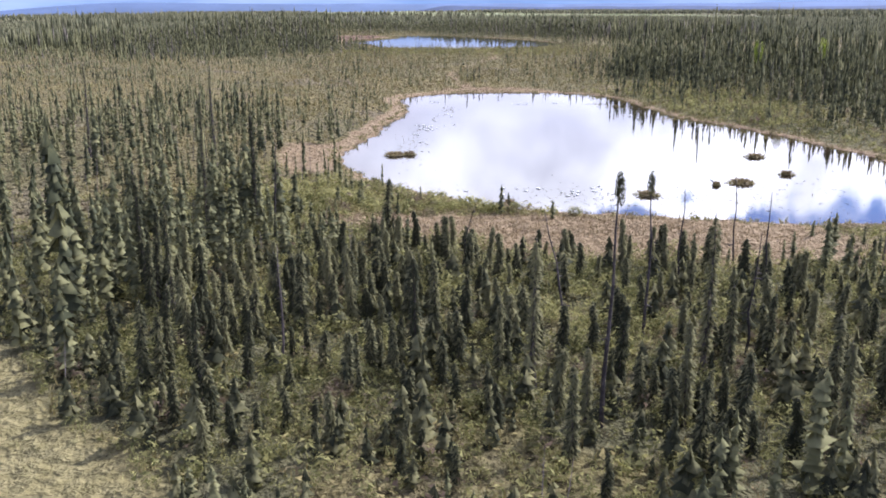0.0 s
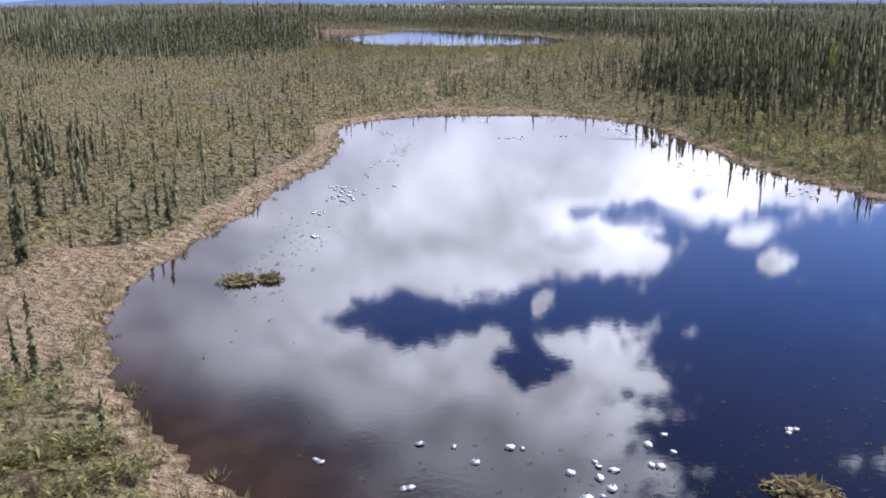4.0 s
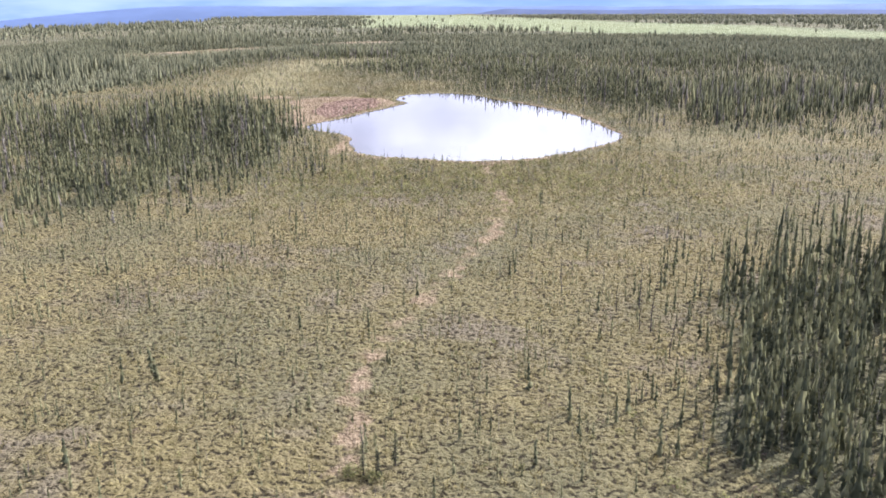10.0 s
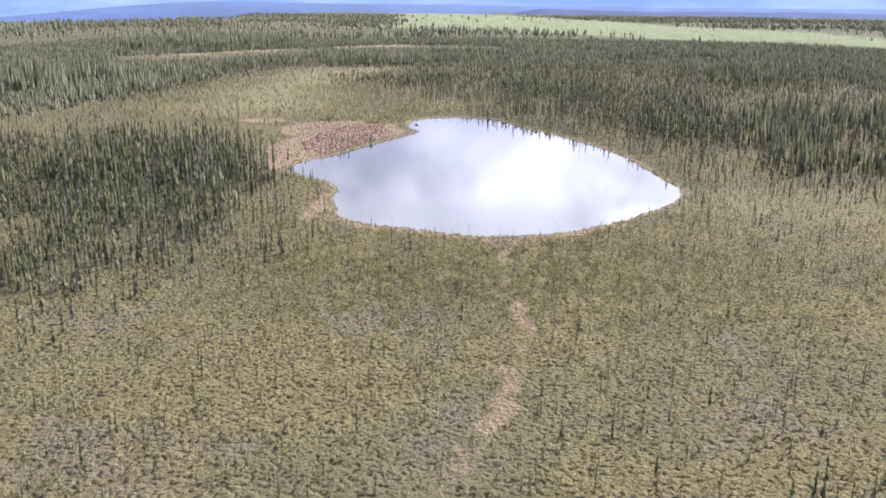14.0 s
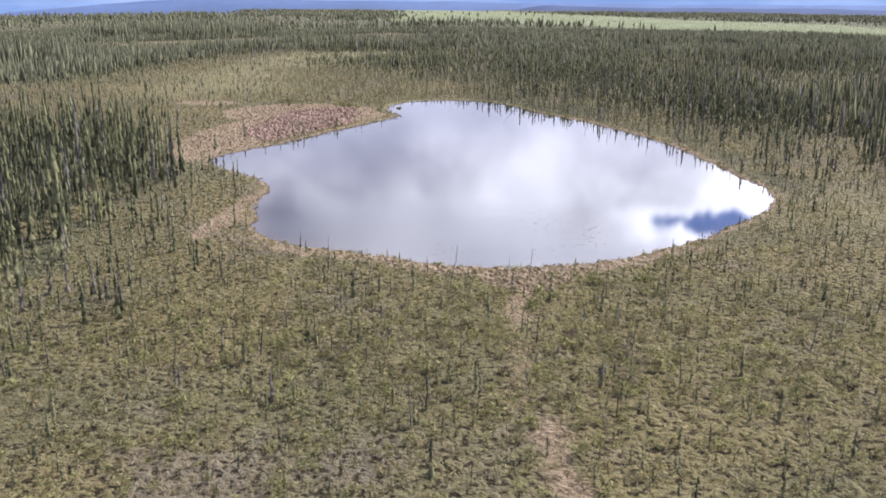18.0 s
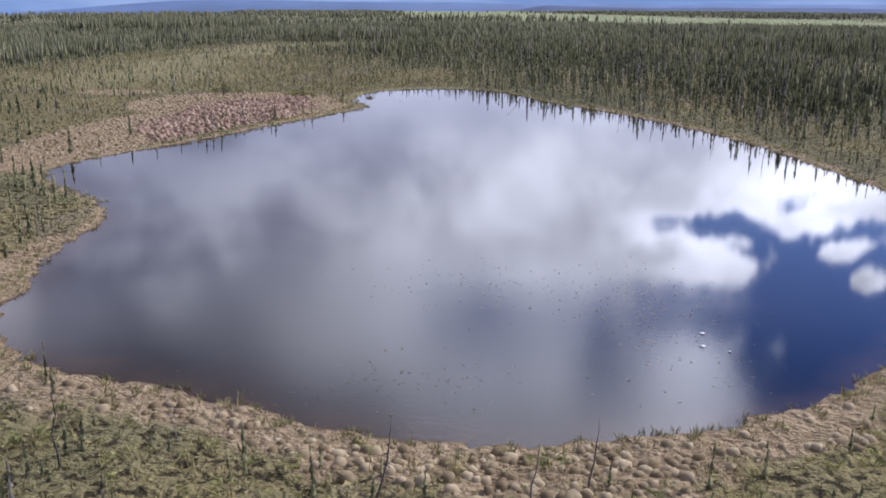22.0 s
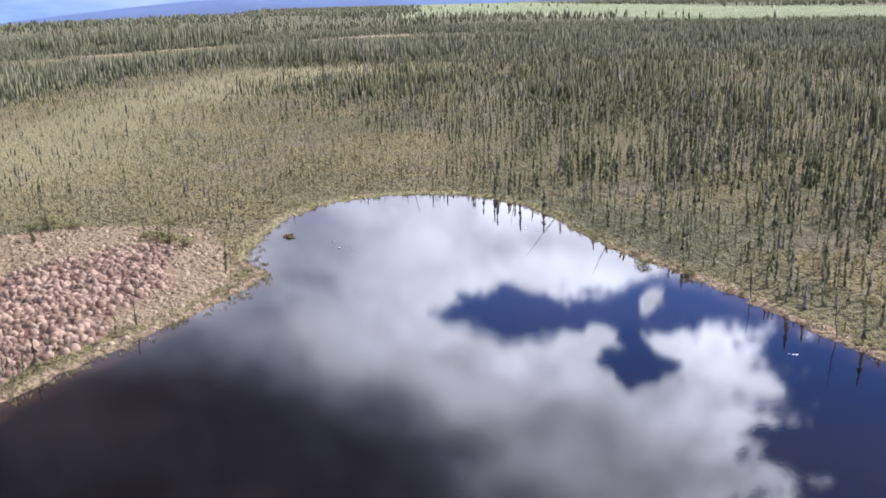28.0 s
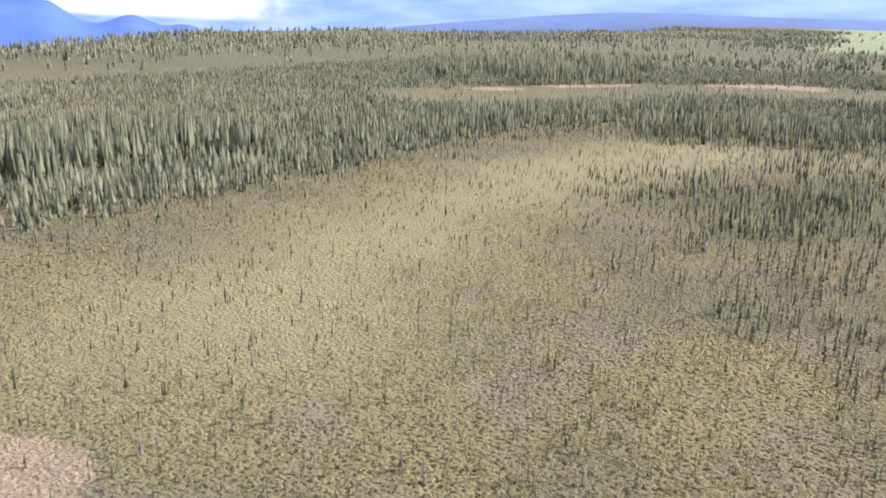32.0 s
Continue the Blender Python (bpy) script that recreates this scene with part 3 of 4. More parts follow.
def mound_shape(rng, dome=7):
    """A rounded lump of moss."""
    v, t = [(rng.uniform(-0.08, 0.08), rng.uniform(-0.08, 0.08), rng.uniform(0.6, 0.8))], []
    for ring, (r, z) in enumerate(((0.36, 0.5), (0.52, -0.15))):
        for k in range(dome):
            a = 2 * math.pi * (k + 0.5 * ring + rng.uniform(-0.25, 0.25)) / dome
            q = r * rng.uniform(0.75, 1.2)
            v.append((q * math.cos(a), q * math.sin(a), z * rng.uniform(0.75, 1.15) if ring == 0 else z))
    for k in range(dome):
        j = (k + 1) % dome
        t += [(0, 1 + k, 1 + j), (1 + k, 1 + dome + k, 1 + j), (1 + j, 1 + dome + k, 1 + dome + j)]
    return np.array(v), np.array(t)


def leaf_ball(rng, leaves=44, size=0.11):
    """A loose bush of small leaves, one metre high and wide."""
    v, t = [], []
    for _ in range(leaves):
        d = rng.normal(0, 1, 3)
        d /= np.linalg.norm(d)
        p = d * np.array([0.46, 0.46, 0.5]) * rng.uniform(0.45, 1.0) + np.array([0, 0, 0.5])
        n = len(v)
        for _ in range(3):
            j = rng.normal(0, 1.25 * size, 3)
            v.append(tuple(p + j - 0.8 * d * j.dot(d)))
        t.append((n, n + 1, n + 2))
    return np.array(v), np.array(t)


def grass_shape(rng, blades=12):
    v, t = [], []
    for _ in range(blades):
        a, r, b = rng.uniform(0, 2 * math.pi), rng.uniform(0, 0.4), rng.uniform(0, math.pi)
        cx, cy, n = r * math.cos(a), r * math.sin(a), len(v)
        w, o = 0.07, rng.uniform(0.1, 0.45)
        v += [(cx + w * math.cos(b), cy + w * math.sin(b), -0.1), (cx - w * math.cos(b), cy - w * math.sin(b), -0.1), (cx + o * math.cos(a), cy + o * math.sin(a), rng.uniform(0.6, 1.1))]
        t.append((n, n + 1, n + 2))
    return np.array(v), np.array(t)


# ---- ground and water ----
def spaced(lo, hi, fine_lo, fine_hi, step, growth):
    mid = list(np.arange(fine_lo, fine_hi, step))
    a, b, s = fine_lo, mid[-1], step
    left, right = [], []
    while a > lo:
        s *= growth
        a -= s
        left.append(a)
    s = step
    while b < hi:
        s *= growth
        b += s
        right.append(b)
    return np.array(left[::-1] + mid + right)


def build_ground():
    xs = spaced(-4300, 4300, -60, 74, 0.6, 1.13)
    ys = spaced(-900, 4700, 14, 490, 0.6, 1.07)
    x, y = [a.ravel() for a in np.meshgrid(xs, ys)]
    d = shore_distance(x, y)
    z = ground_height(x, y, d)
    nx, ny = len(xs), len(ys)
    i = (np.arange(ny - 1)[:, None] * nx + np.arange(nx - 1)[None]).ravel()
    quads = np.stack([i, i + 1, i + 1 + nx, i + nx], 1)
    me = solid("ground", np.stack([x, y, z], 1), quads, ground_material(), True)
    masks = zones(x, y, d)
    dens, high = tree_density(x, y, d)
    far = ease(np.hypot(x, y - 300), 480, 800)
    masks["forest"] = np.maximum(ease(dens, 0.24, 0.42), far * (0.72 + 0.28 * ease(cloudy(x, y, 120.0), 0.42, 0.6)))
    for name, value in masks.items():
        me.attributes.new(name, "FLOAT", "POINT").data.foreach_set("value", np.ascontiguousarray(value, np.float32))
    tagged(new("ground", me), "olive and tan boreal bog with moss and heath hummocks", "ground", kind="structure")


def build_water():
    m = water_material()
    for poly, shelf, label in ((POND_A, 4.6, "dark tannin pond mirroring broken clouds, ringed by sedge"), (POND_B, 3.0, "large dark bog pond mirroring clouds and spruces")):
        xs, ys = [np.arange(poly[:, k].min() - 3, poly[:, k].max() + 3, 1.1) for k in (0, 1)]
        x, y = [a.ravel() for a in np.meshgrid(xs, ys)]
        d = shore_distance(x, y)
        nx, ny = len(xs), len(ys)
        i = (np.arange(ny - 1)[:, None] * nx + np.arange(nx - 1)[None]).ravel()
        quads = np.stack([i, i + 1, i + 1 + nx, i + nx], 1)
        quads = quads[d[quads].min(1) < 0.4]
        used, back = np.unique(quads, return_inverse=True)
        x, y, d = x[used], y[used], d[used]
        me = solid("water", np.stack([x, y, 0 * x], 1), back.reshape(-1, 4), m, True)
        shallow = ease(-d + 2.5 * (cloudy(x, y, 5.0) - 0.5), shelf, 0.2)
        me.attributes.new("shallow", "FLOAT", "POINT").data.foreach_set("value", np.ascontiguousarray(shallow, np.float32))
        tagged(new("water", me), label, "pond", kind="structure")


def build_backdrop():
    """Far ridges and mountains, with blue haze put into their colour and glow."""
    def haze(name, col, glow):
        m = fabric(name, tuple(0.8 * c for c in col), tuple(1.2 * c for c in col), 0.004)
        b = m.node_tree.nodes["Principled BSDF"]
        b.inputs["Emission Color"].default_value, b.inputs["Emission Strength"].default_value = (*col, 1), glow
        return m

    rng = np.random.RandomState(3)
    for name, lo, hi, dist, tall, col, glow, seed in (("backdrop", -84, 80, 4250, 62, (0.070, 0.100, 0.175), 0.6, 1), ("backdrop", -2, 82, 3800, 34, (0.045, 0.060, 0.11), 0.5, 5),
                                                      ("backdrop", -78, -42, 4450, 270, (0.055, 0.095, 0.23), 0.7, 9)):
        a = np.radians(np.linspace(lo, hi, 240))
        k = np.linspace(0, 1, 240)
        h = tall * (0.45 + 0.9 * (cloudy(k * 34 + seed, k * 0 + seed, 3.0) - 0.25))
        top = np.maximum(h, 3) * ease(k, 0, 0.04) * ease(k, 1, 0.96)
        az = np.degrees(a)
        if tall > 100:
            top = -135 + 158 * np.exp(-(np.where(az < -56.5, 0.25, 1.0) * (az + 56.5) / 2.6) ** 2) + 96 * np.exp(-((az + 51.4) / 1.7) ** 2) + 58 * np.exp(-((az + 48.4) / 1.4) ** 2)
            top = top + 16 * (cloudy(k * 60, k * 0, 3.0) - 0.5)
        else:
            top = -120 + (0.9 * top + 118) * ease(az, -48, -20)
        v, t = [], []
        for dd, f in ((dist - 900, 0.0), (dist - 300, 0.7), (dist, 1.0), (dist + 120, 0.0)):
            for q in range(240):
                v.append((dd * math.sin(a[q]), 300 + dd * math.cos(a[q]), -185 + (top[q] + 185) * f))
        for j in range(3):
            for q in range(239):
                n = j * 240 + q
                t.append((n, n + 1, n + 241, n + 240))
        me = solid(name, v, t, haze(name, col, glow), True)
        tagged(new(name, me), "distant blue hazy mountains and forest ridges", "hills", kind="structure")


build_ground()
build_water()
build_backdrop()


# ---- trees ----
def part(name, mesh, parent, label=""):
    ob = new(name, mesh)
    ob.parent = parent
    if label:
        tagged(ob, label)
    return ob


def pole(points, radii, sides=6):
    """A tapered round stem along points."""
    v, t = [], []
    for (px, py, pz), r in zip(points, radii):
        for k in range(sides):
            a = 2 * math.pi * k / sides
            v.append((px + r * math.cos(a), py + r * math.sin(a), pz))
    for j in range(len(points) - 1):
        for k in range(sides):
            n, m = j * sides + k, j * sides + (k + 1) % sides
            t += [(n, m, m + sides), (n, m + sides, n + sides)]
    top = (len(points) - 1) * sides
    t += [(top, top + k, top + k + 1) for k in range(1, sides - 1)]
    return v, t


def twig(v, t, a, b, r):
    """A thin three-sided limb from a to b, added to v and t."""
    n = len(v)
    a, b = Vector(a), Vector(b)
    side = (b - a).cross(Vector((0.1, 0.2, 1))).normalized() * r
    up = side.cross(b - a).normalized() * r
    v += [tuple(a + side), tuple(a - side * 0.6 + up), tuple(a - side * 0.6 - up), tuple(b)]
    t += [(n, n + 1, n + 3), (n + 1, n + 2, n + 3), (n + 2, n, n + 3)]


def stem_points(rng, h, sway):
    pts, x, y = [], 0.0, 0.0
    for k in range(6):
        pts.append((x, y, h * k / 5 - (0.25 if k == 0 else 0)))
        x, y = x + rng.normal(0, sway), y + rng.normal(0, sway)
    return pts


def spruce_meshes(rng, h, wide, whorls):
    """Trunk and crown of a spruce of height h."""
    pts = stem_points(rng, h, 0.05)
    r0 = 0.018 * h + 0.02
    tv, tt = pole(pts, [r0 * (1 - 0.17 * k) for k in range(6)])
    for _ in range(10):
        z, a = rng.uniform(0.06, 0.4) * h, rng.uniform(0, 6.28)
        l = rng.uniform(0.25, 0.5) * wide
        twig(tv, tt, (0, 0, z), (l * math.cos(a), l * math.sin(a), z - 0.25 * l), 0.012)
    v, t = [], []
    for w in range(whorls):
        f = 0.13 + 0.85 * w / whorls
        z = f * h
        k = min(4, int(f * 5))
        q = f * 5 - k
        cx, cy = [pts[k][i] + (pts[k + 1][i] - pts[k][i]) * q for i in (0, 1)]
        r = 0.5 * wide * ((1 - f) ** 0.48) * rng.uniform(0.65, 1.15) + 0.05
        r += 0.10 * wide * math.exp(-((f - 0.88) / 0.06) ** 2)
        for s in range(11):
            if rng.rand() < 0.3:
                continue
            a = 2 * math.pi * (s + rng.uniform(-0.4, 0.4)) / 11 + w
            l = r * rng.uniform(0.45, 1.15)
            tip = (cx + l * math.cos(a), cy + l * math.sin(a), z - l * rng.uniform(0.25, 0.6) + 0.02)
            g = 0.075 * l + 0.012
            sx, sy = -math.sin(a) * g, math.cos(a) * g
            mx, my, mz = cx + 0.6 * l * math.cos(a), cy + 0.6 * l * math.sin(a), z - 0.12 * l
            n = len(v)
            v += [(cx, cy, z + 0.05 * h / 5), (mx + sx, my + sy, mz - g * 0.5), tip, (mx - sx, my - sy, mz - g * 0.5), (mx, my, mz + 0.05)]
            t += [(n, n + 1, n + 4), (n + 1, n + 2, n + 4), (n + 2, n + 3, n + 4), (n + 3, n, n + 4)]
    n = len(v)
    tx, ty = pts[5][:2]
    v += [(tx + 0.05, ty, h * 0.93), (tx - 0.03, ty + 0.04, h * 0.93), (tx - 0.03, ty - 0.04, h * 0.93), (tx, ty, h * 1.03)]
    t += [(n, n + 1, n + 3), (n + 1, n + 2, n + 3), (n + 2, n, n + 3)]
    return solid("trunk", tv, tt, BARK), solid("crown", v, t, NEEDLES_NEAR)


def spruce_thing(rng, h, wide, whorls, label):
    root = new("black_spruce")
    tagged(root, label, "spruce tree", group="black spruces in the bog")
    a, b = spruce_meshes(rng, h, wide, whorls)
    part("trunk", a, root), part("crown", b, root)
    return root


def snag_thing(rng, h, x, y, z, lean=(0.0, 0.0), broom=False, limbs=16, label="dead grey spruce snag with bare broken limbs"):
    """A dead tree: bare stem, stubs of limbs, sometimes a bushy broom at the top."""
    root = new("dead_spruce")
    tagged(root, label, "dead tree", group="dead snags")
    pts = [(p[0] + lean[0] * p[2], p[1] + lean[1] * p[2], p[2]) for p in stem_points(rng, h, 0.07)]
    v, t = pole(pts, [(0.008 * h + 0.02) * (1 - 0.16 * k) for k in range(6)])
    part("trunk", solid("trunk", v, t, DEADWOOD), root)
    for _ in range(limbs):
        f, a = rng.uniform(0.2, 0.97), rng.uniform(0, 6.28)
        k = min(4, int(f * 5))
        q = f * 5 - k
        at = [pts[k][i] + (pts[k + 1][i] - pts[k][i]) * q for i in range(3)]
        l = rng.uniform(0.25, 0.75) * (1.15 - f)
        lv, lt = [], []
        end = (at[0] + l * math.cos(a), at[1] + l * math.sin(a), at[2] - l * rng.uniform(-0.2, 0.5))
        twig(lv, lt, at, end, 0.022)
        mid = [(p + q) / 2 for p, q in zip(at, end)]
        limb = part("limb", solid("limb", lv, lt, DEADWOOD), root)
        if l > 0.3:
            wv, wt = [], []
            twig(wv, wt, mid, (mid[0] + 0.25 * l, mid[1] - 0.3 * l, mid[2] - 0.1 * l), 0.012)
            part("twig", solid("twig", wv, wt, DEADWOOD), limb)
    if broom:
        bv, bt = leaf_ball(rng, 520, 0.05)
        bv = bv * np.array([0.42, 0.42, 1.2]) + np.array([pts[5][0], pts[5][1], h - 1.05])
        part("broom", solid("broom", bv, bt, NEEDLES_NEAR), root, "dense dark tuft of needles")
    root.matrix_world = pose(x, y, z)
    return root


def height_at(x, y):
    xx, yy = np.array([float(x)]), np.array([float(y)])
    return float(ground_height(xx, yy, shore_distance(xx, yy))[0])


def build_trees():
    rng = np.random.RandomState(11)
    mid = [spruce_shape(rng, 10, 5, 0.05, 0.2 + 0.03 * (k % 5), 1.1 + 0.15 * (k % 4), 0.12) for k in range(14)]
    far = [spruce_shape(rng, 3, 5, 0.0, 0.15, 1.5, 0.0, False) for _ in range(8)]
    dot = [spruce_shape(rng, 2, 4, 0.0, 0.0, 1.5, 0.0, False) for _ in range(5)]
    n = 150000
    x, y = rng.uniform(-150, 180, n), rng.uniform(8, 720, n)
    rate = n / (330 * 712.0)
    d = shore_distance(x, y)
    dens, high = tree_density(x, y, d)
    keep = rng.rand(n) < dens / rate
    x, y, d, high = x[keep], y[keep], d[keep], high[keep]
    h = high * np.clip(rng.normal(0.85, 0.28, len(x)), 0.3, 1.6)
    young = rng.rand(len(x)) < 0.42
    h = np.where(young, h * 0.5, h)
    h = np.where((rng.rand(len(x)) < 0.10) & (y < 38), h * 1.6, h)
    h = np.where((x > -9) & (x < 32) & (y < 64), np.minimum(h, rng.uniform(1.7, 4.0, len(x)) - 0.4 * ease(y, 27, 33)), h)
    h = np.where((x > -9) & (x < 32) & (y > 36) & (y < 64), np.minimum(h, 3.4 - 1.4 * ease(y, 38, 50)), h)
    h = np.where((y < 27) & (x < 3), np.minimum(h, rng.uniform(0.7, 2.4, len(x))), h)
    z = ground_height(x, y, d) - 0.05
    wide = np.clip(0.34 + 0.054 * h, 0.34, 1.1) * rng.uniform(0.75, 1.25, len(x))
    # the trees in the first stand stand singly
    first = (y > 18) & (y < 60) & (np.abs(x - 3) < 4 + 0.5 * y)
    order = np.flatnonzero(first)[np.argsort(np.hypot((x[first] - 3) * 0.8, y[first] - 34))][:300]
    kinds = [spruce_thing(rng, hh, ww, wh, lab) for hh, ww, wh, lab in (
        (8.5, 0.56, 130, "tall narrow dark green black spruce on mossy ground"), (7.0, 0.55, 112, "narrow dark green black spruce with grey bark"),
        (5.5, 0.55, 96, "slim dark green black spruce among heath shrubs"), (4.5, 0.58, 84, "slim olive green black spruce among heath shrubs"),
        (3.2, 0.62, 66, "young bushy black spruce on mossy ground"), (2.2, 0.68, 48, "small bushy black spruce sapling on mossy ground"))]
    tall = np.array([8.5, 7.0, 5.5, 4.5, 3.2, 2.2])
    used = set()
    for i in order:
        k = int(np.argmin(np.abs(tall - h[i])))
        s = float(np.clip(h[i] / tall[k], 0.6, 1.2))
        place = pose(x[i], y[i], z[i], rng.normal(0, 1.6), rng.normal(0, 1.6), rng.uniform(0, 360))
        ob = kinds[k] if k not in used else copy_thing(kinds[k], place)
        ob.matrix_basis = place
        ob.scale = (s, s, s)
        used.add(k)
    for k, ob in enumerate(kinds):
        if k not in used:
            ob.matrix_basis = pose(-14 + 3 * k, 52, height_at(-14 + 3 * k, 52) - 0.05)
    rest = np.ones(len(x), bool)
    rest[order] = False
    dead = rest & (rng.rand(len(x)) < np.where(h > 2.4, 0.09, 0.13))
    rest = rest & ~dead
    wide = np.where(h < 2.4, 0.62 * wide, wide)
    close = rest & (y < 95) & (np.abs(x) < 48)
    near = rest & ~close & (((np.abs(x - 12 + np.maximum(y - 430, 0) * 0.25) < 66) & (y < 560)) | ((x > -112) & (x < 0) & (y > 255) & (y < 385)))
    wide = np.where(close & (y < 60), 1.4 * wide, wide)
    rest = rest & ~close
    bare = [stem_shape(rng) for _ in range(8)]
    tagged(scatter("dead_stems", bare, x[dead], y[dead], z[dead], np.full(dead.sum(), 0.6), h[dead], DEADWOOD, rng, 0.07), "grey dead spruce stems among the living", "dead stems", kind="stuff")
    near_shapes = [spruce_shape(rng, 22, 7, 0.05, 0.2, 1.2 + 0.1 * (k % 5), 0.2) for k in range(10)]
    grey = rng.rand(len(x)) < (0.06 + 0.16 * (cloudy(x, y, 14.0) > 0.56)) * (h > 1.6) * (y > 230)
    for name, pick, shapes, label in (("spruce_stand", close, near_shapes, "thin dark spruces round the first pond"), ("spruce_saplings", near & (h < 2.4), mid, "scattered small thin spruces over the open bog"),
                                      ("spruce_stand", near & (h >= 2.4), mid, "close stands of narrow dark black spruces"),
                                      ("spruce_stand", rest & ~near, far, "spruce woods farther off behind the ponds")):
        for some, material, note in ((pick & ~grey, SAPLING if name == "spruce_saplings" else NEEDLES, ""), (pick & grey, LICHEN, ", grey with lichen")):
            if not some.any():
                continue
            tagged(scatter(name, shapes, x[some], y[some], z[some], wide[some], h[some], material, rng, 0.022), label + note, "spruces", kind="stuff")
    # bushy young spruces under the first stand
    n = 800
    px, py = rng.normal(-2, 17, n), rng.uniform(12, 50, n)
    pd = shore_distance(px, py)
    zz = zones(px, py, pd)
    ok = (pd > 2) & (zz["sand"] < 0.3) & (zz["straw"] < 0.3) & (rng.rand(n) < ease(py, 54, 34))
    px, py, pd = px[ok], py[ok], pd[ok]
    tall = rng.uniform(0.6, 2.1, len(px))
    bushy = [spruce_shape(rng, 10, 9, 0.0, 0.1, 1.15, 0.15) for _ in range(8)]
    tagged(scatter("spruce_saplings", bushy, px, py, ground_height(px, py, pd) - 0.1, tall * rng.uniform(0.32, 0.55, len(px)), tall, NEEDLES_NEAR, rng, 0.03), "bushy young spruces under the first stand", "spruces", kind="stuff")
    # woods beyond
    n = 110000
    x, y = rng.uniform(-460, 460, n), rng.uniform(300, 1150, n)
    rate = n / (920 * 850.0)
    d = np.full(n, 50.0)
    dens, high = tree_density(x, y, d)
    patch = ease(cloudy(x, y, 70.0), 0.36, 0.6)
    dens, high = np.maximum(np.where(dens > 0.15, dens, dens * 0.4), 0.012 + 0.040 * patch), np.maximum(high, 4.2)
    zz = zones(x, y, d)
    dens = dens * (1 - zz["lawn"]) * (1 - 0.9 * zz["straw"]) * (1 - zz["sand"])
    dens = dens * (1 - 0.9 * ease(to_line(x, y, [(-250, 808), (-186, 905), (-130, 928), (-40, 942)]), 52, 36))
    outside = (x < -150) | (x > 180) | (y > 720)
    keep = outside & (rng.rand(n) < dens / rate)
    x, y, high = x[keep], y[keep], high[keep]
    h = high * np.clip(rng.normal(0.85, 0.25, len(x)), 0.35, 1.5)
    z = ground_height(x, y, np.full(len(x), 50.0)) - 0.1
    mids = (y < 640) & (np.abs(x) < 260)
    for pick, shapes, label in ((mids, far, "belts of spruce wood round the open bog"), (~mids, dot, "far belts of spruce wood, dark in patches")):
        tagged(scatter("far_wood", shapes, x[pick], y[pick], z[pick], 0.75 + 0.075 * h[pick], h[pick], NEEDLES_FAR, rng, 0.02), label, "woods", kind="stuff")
    # the widest ring of forest
    n = 42000
    r, a = 1000 * np.sqrt(rng.uniform(0.4, 9.0, n)), rng.uniform(-1.15, 0.9, n)
    x, y = r * np.sin(a), 380 + r * np.cos(a)
    patch = ease(cloudy(x, y, 240.0), 0.42, 0.58)
    zz = zones(x, y, np.full(n, 50.0))
    keep = ((np.abs(x) > 460) | (y > 1150)) & (rng.rand(n) < (0.12 + 0.88 * patch) * (1 - 0.985 * zz["lawn"]))
    x, y = x[keep], y[keep]
    h = rng.uniform(5, 11, len(x))
    z = ground_height(x, y, np.full(len(x), 50.0)) - 0.2
    grow = 1.0 + np.hypot(x, y - 380) / 1100
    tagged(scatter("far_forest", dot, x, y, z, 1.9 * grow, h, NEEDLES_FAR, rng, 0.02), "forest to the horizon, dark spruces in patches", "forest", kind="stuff")


